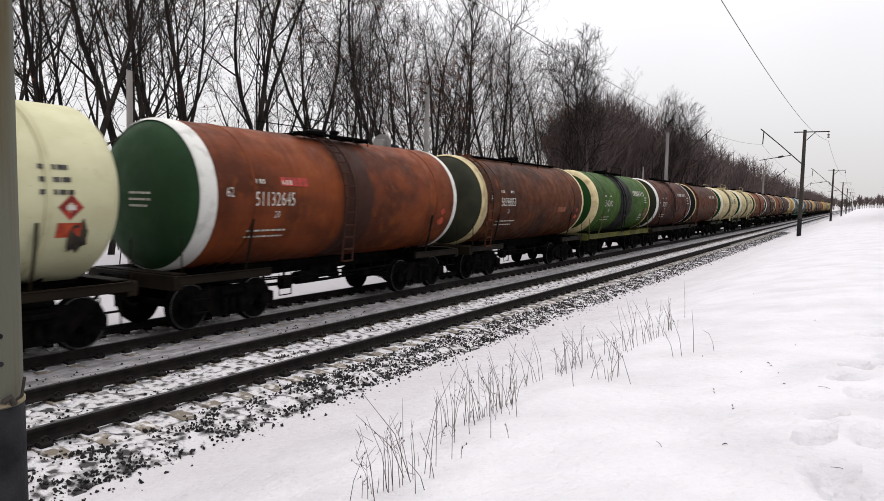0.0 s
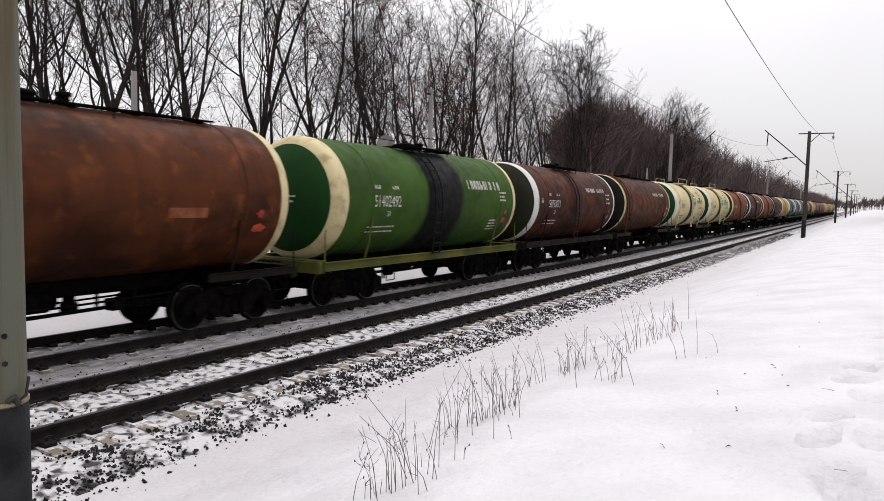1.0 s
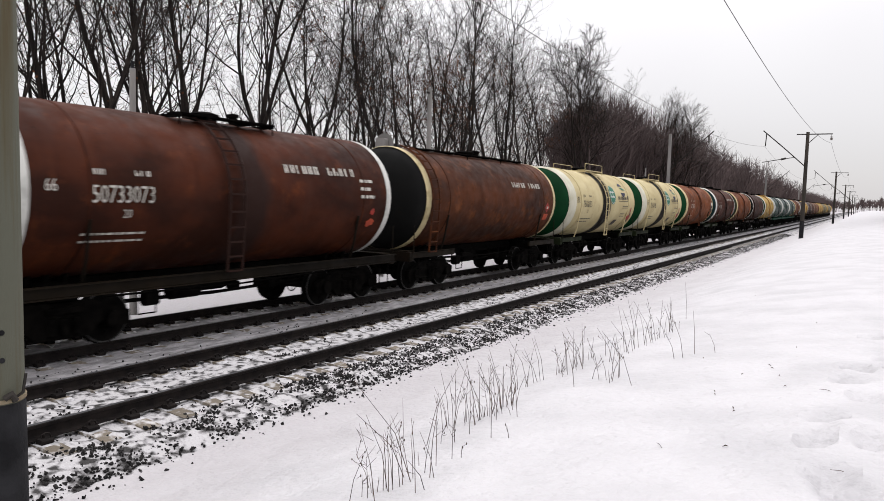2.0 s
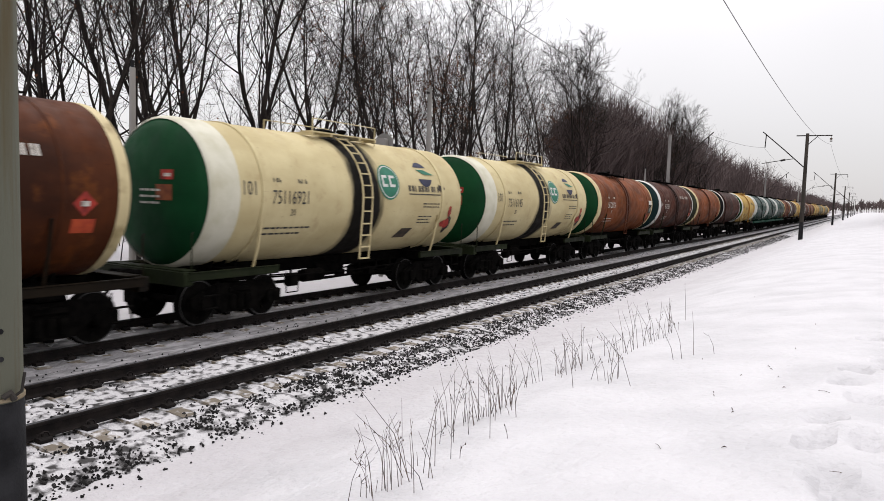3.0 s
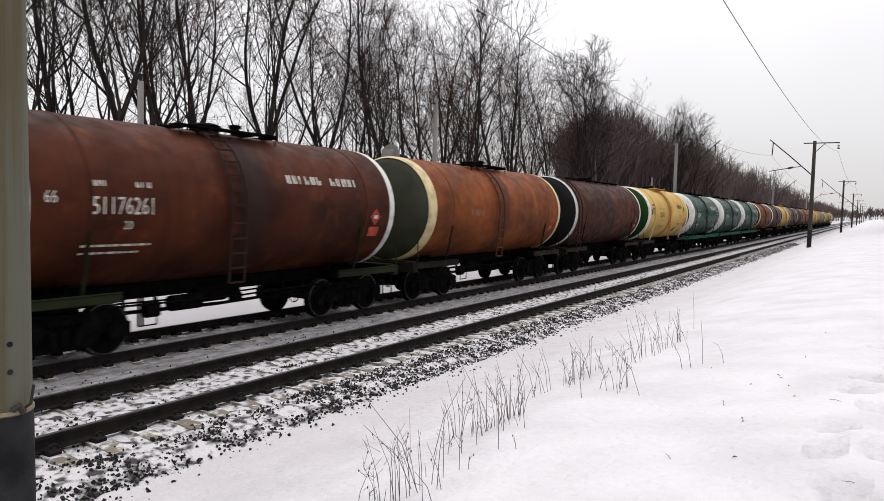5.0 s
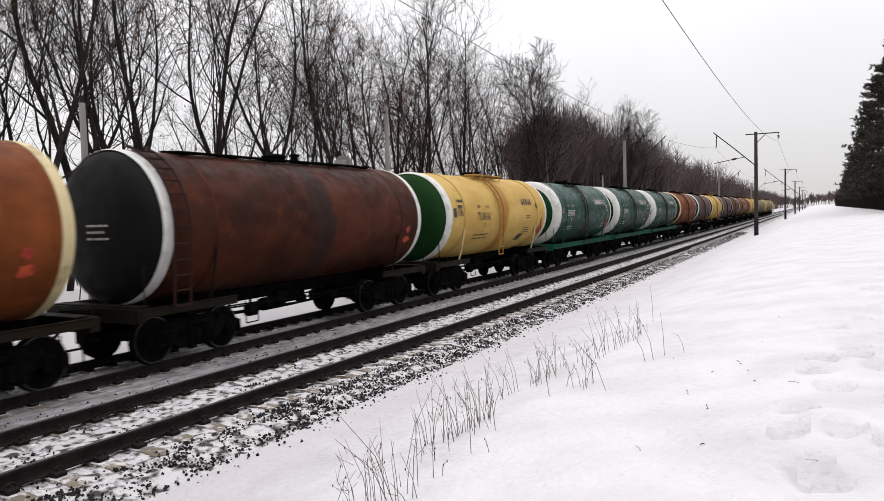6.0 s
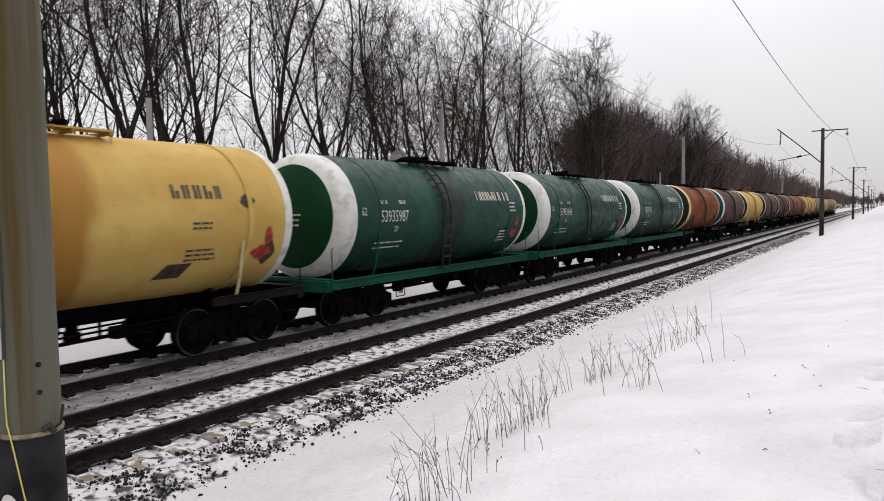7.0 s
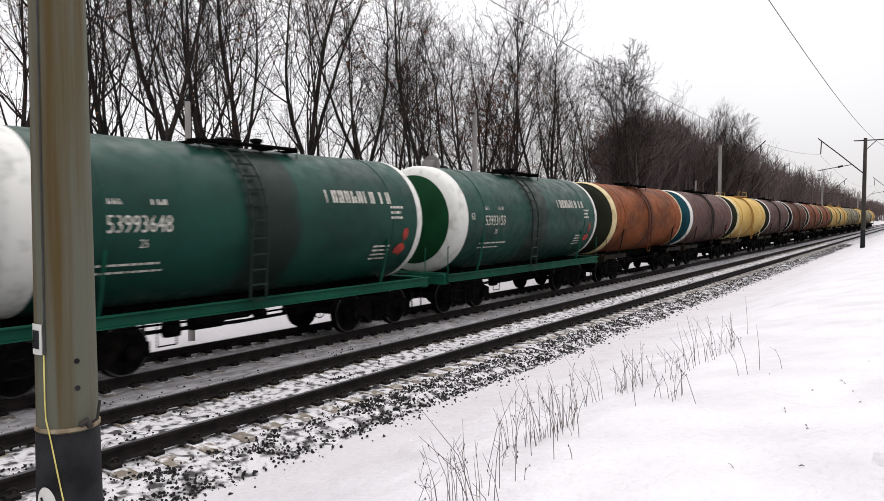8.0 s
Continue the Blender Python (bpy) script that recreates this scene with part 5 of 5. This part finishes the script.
def add_arms(m):
    """Cross-arm with insulator, sloping bracket and registration arm, in the mast's space (mast axis at x = 0)."""
    s = Shape().box((0.55, 0, 9.40), (2.9, 0.09, 0.09)).tube([(0.05, 0, 8.55), (0.85, 0, 9.36)], 0.035, 5)
    child("cross_arm", s.mesh("cross_arm", IRON), m)
    s = Shape().tube([(1.92, 0, 9.36), (1.92, 0, 9.15)], 0.02, 5)
    for z in (9.12, 9.0, 8.88):
        s.lathe([(z + 0.05, 0.03), (z + 0.02, 0.12), (z - 0.02, 0.11), (z - 0.05, 0.03)], 12, "z", (1.92, 0, 0))
    child("insulator", s.mesh("insulator", GLASSINS), m)
    s = Shape().tube([(-0.15, 0, 6.55), (-1.9, 0, 8.17), (-3.74, 0, 9.80)], 0.055, 6).tube([(-3.45, 0, 9.55), (-3.50, 0, 8.35)], 0.05, 6)
    child("bracket", s.mesh("bracket", IRON), m)
    s = Shape().tube([(-1.05, 0, 7.30), (-1.8, 0, 7.18), (-2.75, 0, 7.02), (-3.7, 0, 6.85)], 0.035, 5).tube([(-1.7, 0, 7.22), (-2.1, 0, 7.12)], 0.09, 8)
    child("registration_arm", s.mesh("registration_arm", IRON), m)


def make_masts():
    near = make_near_mast()
    first = None
    for x, y, h in ((-4.82, 73.3, 9.5), (-4.82, 152.0, 9.7), (-4.82, 233.0, 9.9), (-4.9, 312, 9.7), (-4.9, 392, 9.7), (-4.9, 472, 9.7), (-4.9, 552, 9.7)):
        if first is None:
            m = thing("catenary_mast", "dark weathered concrete catenary mast with steel arms", "mast", "masts along the line", m=pose(x, y, 0))
            s = Shape().lathe([(1.5, 0.185), (5, 0.165), (9.6, 0.14), (9.6, 0.01)], 16, "z")
            child("shaft", s.mesh("shaft", DARKPOLE, True), m)
            s = Shape().lathe([(-0.6, 0.20), (1.5, 0.187)], 16, "z")
            child("tarred_foot", s.mesh("tarred_foot", TAR, True), m)
            add_arms(m)
            first = m
        else:
            copy_thing(first, pose(x, y, 0))
    # masts on the far side of the second track, bracket towards the line
    far = None
    for y in (69.5, 147.0, 227.0):
        if far is None:
            far = thing("catenary_mast", "pale concrete mast beyond the train with steel bracket", "mast", "masts along the line", m=pose(-16.2, y, 0, 0, 0, 180))
            s = Shape().lathe([(-0.9, 0.20), (5, 0.17), (9.3, 0.14), (9.3, 0.01)], 14, "z")
            child("shaft", s.mesh("shaft", FARCON, True), far)
            s = Shape().tube([(-0.15, 0, 6.0), (-1.9, 0, 7.6), (-3.9, 0, 9.5)], 0.05, 6).tube([(-3.5, 0, 9.1), (-3.5, 0, 8.4)], 0.06, 6)
            child("bracket", s.mesh("bracket", IRON), far)
            s = Shape().tube([(-0.1, 0, 6.9), (-2.0, 0, 6.75), (-3.6, 0, 6.5)], 0.03, 5)
            child("registration_arm", s.mesh("registration_arm", IRON), far)
        else:
            copy_thing(far, pose(-16.2, y, 0, 0, 0, 180))
    # plain posts among the trees
    for x, y, h, r, arm, lab in ((-16.2, 11.75, 5.72, 0.085, 0, "pale concrete post beyond the train"), (-18.0, 29.0, 7.8, 0.115, 1, "grey concrete post with a short cross-piece"),
                                 (-16.5, 36.6, 5.45, 0.07, 0, "thin pale post beyond the train"), (-16.5, 62.4, 5.75, 0.07, 0, "thin pale post beyond the train")):
        p = thing("line_post", lab, "post", "posts beyond the train", m=pose(x, y, 0))
        s = Shape().lathe([(-0.9, r * 1.1), (h * 0.6, r), (h, r * 0.85), (h, 0.01)], 12, "z")
        child("shaft", s.mesh("shaft", FARCON, True), p)
        if arm:
            child("cross_piece", Shape().box((0, 0.35, h - 0.22), (0.09, 1.1, 0.09)).mesh("cross_piece", IRON), p)
        else:
            child("cap", Shape().lathe([(h, r * 0.6), (h + 0.18, r * 0.5), (h + 0.2, 0.01)], 10, "z").mesh("cap", TAR), p)


def make_signal():
    """A trackside colour-light signal beyond the train, its grey back shield towards the line."""
    m = thing("railway_signal", "grey railway signal head seen from behind the train", "signal", m=pose(-16.6, 23.4, 0))
    child("post", Shape().lathe([(-0.8, 0.09), (4.0, 0.08)], 12, "z").mesh("post", FARCON, True), m)
    outline = [(0.44 * math.cos(a), 4.72 + 0.44 * math.sin(a)) for a in [math.pi * i / 14 for i in range(15)]] + [(-0.44, 4.0), (0.44, 4.0)]
    k = len(outline)
    vs = [(x, -0.02, z) for x, z in outline] + [(x, 0.02, z) for x, z in outline]
    s = Shape().add(vs, [tuple(range(k)), tuple(range(k, 2 * k))] + [(i, (i + 1) % k, k + (i + 1) % k, k + i) for i in range(k)])
    child("back_shield", s.mesh("back_shield", FARCON), m)
    child("lamp_hood", Shape().tube([(0.50, 0.0, 4.62), (0.50, 0.34, 4.60)], 0.13, 12).mesh("lamp_hood", TAR), m)
    child("lamp_case", Shape().box((0, -0.14, 4.55), (0.42, 0.22, 0.8), 0, 0.05).mesh("lamp_case", FARCON), m)


def make_wires():
    spans = [(-68.0, 2.48), (2.48, 73.3), (73.3, 152.0), (152.0, 233.0), (233.0, 312.0)]
    for x, ze, sag, r, nm, lab in ((-2.9, 8.6, 1.1, 0.012, "feeder_wire", "feeder wire sagging between the masts"), (AX + 0.3, 8.35, 1.35, 0.009, "catenary_wire", "messenger wire above the near track"),
                                   (AX + 0.3, 6.1, 0.05, 0.006, "contact_wire", "contact wire above the near track"), (BX - 0.1, 8.2, 1.1, 0.008, "catenary_wire", "messenger wire above the far track")):
        s = Shape()
        for y0, y1 in spans:
            # the feeder hangs a little lower at the near mast
            low0, low1 = (0.6 if nm == "feeder_wire" and y == 2.48 else 0.0 for y in (y0, y1))
            pts = []
            for i in range(25):
                u = i / 24
                low = low0 + (low1 - low0) * u
                pts.append((x - low / 3, y0 + (y1 - y0) * u, ze - low - sag * 4 * u * (1 - u)))
            s.tube(pts, r, 5)
        if nm == "catenary_wire" and x > -10:
            s.tube([(x, 15.3, 7.45), (x, 15.42, 7.445)], 0.028, 6)
            s.tube([(x, 15.6, 7.44), (x, 15.72, 7.435)], 0.028, 6)
        tagged(new(nm, s.mesh(nm, OVERHEAD if nm == "feeder_wire" else IRON)), lab, "overhead wire", "overhead wires")


# ---- small growth on the bank ----
WEEDS = [(-2.92, 4.36, 9), (-2.95, 4.65, 4), (-2.98, 4.17, 7), (-3.05, 4.2, 2), (-2.7, 4.41, 5), (-3.38, 5.65, 3), (-2.83, 4.84, 3), (-3.58, 6.37, 6), (-3.39, 6.39, 8), (-3.21, 6.3, 8),
         (-3.28, 6.68, 8), (-3.23, 6.85, 7), (-3.21, 7.02, 6), (-2.88, 6.58, 4), (-2.5, 5.44, 2), (-3.57, 8.67, 5), (-3.44, 9.25, 8), (-3.29, 9.11, 6), (-3.31, 9.54, 6), (-3.33, 10.1, 4),
         (-2.38, 8.05, 5), (-2.84, 10.11, 4), (-2.9, 10.52, 5), (-2.75, 11.0, 6), (-2.76, 11.39, 5), (-2.71, 12.3, 9), (-1.94, 9.41, 3), (-2.86, 13.87, 2), (-2.06, 7.85, 1), (-1.37, 9.56, 1),
         (-2.96, 5.48, 2), (-2.59, 8.09, 4), (-3.64, 8.37, 4), (-2.85, 9.23, 3)]


def make_weeds():
    rnd = random.Random(3)
    for x, y, n in WEEDS:
        p = thing("dry_weed", "dry brown weed stems standing out of the snow", "weed", "dry weeds on the bank", m=pose(x, y, land(x, y)))
        for _ in range(n):
            s = Shape()
            bx, by = rnd.gauss(0, 0.09), rnd.gauss(0, 0.15)
            bz = land(x + bx, y + by) - land(x, y) - 0.03
            h = rnd.choice((0.15, 0.3, 0.42, 0.55, 0.68)) * rnd.uniform(0.85, 1.2)
            lx, ly = rnd.gauss(-0.10, 0.20) * h, rnd.gauss(-0.10, 0.24) * h
            pts = [(bx, by, bz), (bx + lx * 0.3, by + ly * 0.3, bz + h * 0.5), (bx + lx, by + ly, bz + h)]
            s.tube(pts, [0.0034, 0.0026, 0.0013], 4, 0, False)
            for _ in range(rnd.choice((0, 0, 1, 2, 4))):
                q = rnd.uniform(0.5, 0.95)
                b = Vector((bx + lx * q, by + ly * q, bz + h * q))
                e = b + Vector((rnd.uniform(-0.07, 0.07), rnd.uniform(-0.07, 0.07), rnd.uniform(0.02, 0.10)))
                s.tube([b, e], [0.0020, 0.0012], 3, 0, False)
                if rnd.random() < 0.4:
                    s.lathe([(-0.010, 0.002), (0, 0.006), (0.011, 0.002)], 6, "z", tuple(e))
            child("stem", s.mesh("stem", WEED), p)
    # twigs and bits of bark that lie on the snow
    for i, (x, y) in enumerate([(-1.02, 8.22), (-0.8, 8.69), (-0.76, 8.56), (-0.61, 9.77), (-0.65, 8.16), (-0.55, 7.6), (-0.19, 7.33), (-0.02, 5.21), (-0.77, 5.53), (-0.89, 6.7), (-0.86, 6.54), (-1.16, 7.38),
                                (-1.97, 17.22), (-1.13, 7.22), (-1.24, 5.5), (-1.6, 9.2), (-0.5, 12.0)]):
        a, ln = rnd.uniform(0, 3.14), rnd.choice((0.010, 0.014, 0.018, 0.022, 0.06))
        z = land(x, y) + dent(x, y) + 0.006
        s = Shape().tube([(-ln * math.cos(a), -ln * math.sin(a), 0), (0, 0, 0.010), (ln * math.cos(a), ln * math.sin(a), 0.002)], [0.002, 0.005 if ln < 0.05 else 0.002, 0.0015], 5)
        tagged(new("fallen_twig", s.mesh("fallen_twig", WEED)), "bit of dry twig lying on the snow", "twig", "bits of twig on the snow").matrix_basis = pose(x, y, z)


# ---- track pieces ----


def make_stones():
    """Loose crushed stone on the shoulder and between the sleepers."""
    rnd = random.Random(8)
    s = Shape()
    base = [(1, 0, 0), (-1, 0, 0), (0, 1, 0), (0, -1, 0), (0, 0, 1), (0, 0, -1)]
    tri = [(0, 2, 4), (2, 1, 4), (1, 3, 4), (3, 0, 4), (2, 0, 5), (1, 2, 5), (3, 1, 5), (0, 3, 5)]
    n = 42000
    for i in range(n):
        y = 2.0 + 85 * rnd.random() ** 2.1
        if rnd.random() < 0.80:
            x = rnd.uniform(-7.42, -6.58) + rnd.gauss(0, 0.05)
            gap = noise.noise((x * 2.5, y * 2.0, 4.0)) + 0.5 * noise.noise((x * 7.0, y * 6.0, 6.0))
            if gap < 0.35 * rnd.uniform(-1, 1) - (0.0 if y < 8 else 0.25) or rnd.random() < (0.45 if y < 8 else 0.15):
                continue
            if rnd.random() < 0.12:
                x += rnd.uniform(0.0, 0.45)
        elif rnd.random() < 0.6:
            x = rnd.uniform(-9.4, -7.5)
            if noise.noise((x * 2.0, y * 1.6, 9.0)) < 0.12:
                continue
        else:
            x = rnd.gauss(-9.78, 0.13) if rnd.random() < 0.8 else rnd.uniform(-11.2, -9.7)
        z = np.interp(x, [-15.2, -14.45, -14.1, -11.25, -10.75, -10.3, -7.25, -6.95, -6.55, -6.15], [-0.78, -0.43, -0.37, -0.365, -0.30, -0.235, -0.235, -0.265, -0.345, -0.46])
        if x > -6.75:
            z = max(float(z), land(x, y))
        q = rnd.choice((0.010, 0.013, 0.017, 0.021, 0.026)) * rnd.uniform(0.85, 1.2)
        m = pose(x, y, float(z) + q * 0.35, rnd.uniform(0, 360), rnd.uniform(0, 360), rnd.uniform(0, 360))
        vs = [tuple(m @ (Vector(p) * q * rnd.uniform(0.5, 1.4))) for p in base]
        s.add(vs, tri)
    return tagged(new("loose_ballast", s.mesh("loose_ballast", STONE)), "dark crushed stones poking through thin snow", "ballast", kind="stuff")


def make_tracks():
    for nm, tx, tz, lab in (("track_1", AX, 0.0, "near railway track on snowy concrete sleepers"), ("track_2", BX, BZ, "far railway track under the train")):
        t = thing(nm, lab, "railway track", kind="structure")
        prof = [(-1.36, -0.40), (-1.36, -0.24), (-1.05, -0.205), (-0.55, -0.205), (-0.42, -0.245), (0.42, -0.245), (0.55, -0.205), (1.05, -0.205), (1.36, -0.24), (1.36, -0.40)]
        k = len(prof)
        vs = [(x, s_ * (0.145 if z < -0.3 else 0.11), z) for s_ in (-1, 1) for x, z in prof]
        sh = Shape().add(vs, [tuple(range(k)), tuple(range(k, 2 * k))] + [(i, (i + 1) % k, k + (i + 1) % k, k + i) for i in range(k)])
        sh.mi = [0, 0] + [1 if i in (3, 4, 5, 6) else 0 for i in range(k)]
        me = sh.mesh("sleeper", [SLEEPER, SLEEPER_SNOW])
        clip = Shape()
        for rx in (-0.795, 0.795):
            for sx in (-1, 1):
                clip.box((rx + sx * 0.125, 0, -0.180), (0.13, 0.14, 0.06), 0, 0.015)
                clip.tube([(rx + sx * 0.10, 0, -0.20), (rx + sx * 0.10, 0, -0.115)], 0.014, 5)
                ring = [(rx + sx * 0.13, 0.065 * math.cos(a), -0.140 + 0.055 * math.sin(a)) for a in [2 * math.pi * i / 8 for i in range(9)]]
                clip.tube(ring, 0.011, 4, caps=False)
        cm = clip.mesh("rail_clips", STEEL)
        step = 0.557
        n = 150 if nm == "track_1" else 70
        first = 3.40
        for i in range(n):
            y = first + step * i
            ob = child("sleeper", me, t, pose(tx, y, tz))
            if i < 90:
                child("rail_clips", cm, ob)
        rest = Shape()
        for i in range(n, 420):
            rest.box((tx, first + step * i, tz - 0.30), (2.7, 0.24, 0.19))
        ob = child("sleepers_beyond", rest.mesh("sleepers_beyond", SLEEPER_SNOW), t)
        tagged(ob, kind="stuff")
    for x, z in ((AX + 0.795, 0.0), (AX - 0.795, 0.0), (BX + 0.795, BZ), (BX - 0.795, BZ)):
        make_rail(x, z, "rusty steel rail with a dull worn head")


# ---- build ----
make_ground()
make_bed()
make_trees()
make_far_woods()
make_pines()
make_masts()
make_signal()
make_wires()
meshes = shared_meshes()
for number_ in range(len(SPEC)):
    make_wagon(number_, meshes)
make_weeds()
make_stones()
make_tracks()


def motions():
    for w, k in TRAIN:
        walk(w, [(t, pose(BX, wagon_y(k, t) + lag, BZ)) for t, lag in ((0.0, -0.25), (1.0, -0.03), (2.0, 0.12), (3.0, 0.18), (4.0, 0.20), (5.0, 0.20), (6.0, 0.17), (7.0, 0.0), (8.0, -0.28))])
    for ob, dy in WHEELS:
        rows = []
        for i in range(241):
            t = i / 30.0
            rows.append((t, pose(0, dy, 0.475, math.degrees(SPEED * t / 0.475) % 360.0)))
        walk(ob, rows)


motions()
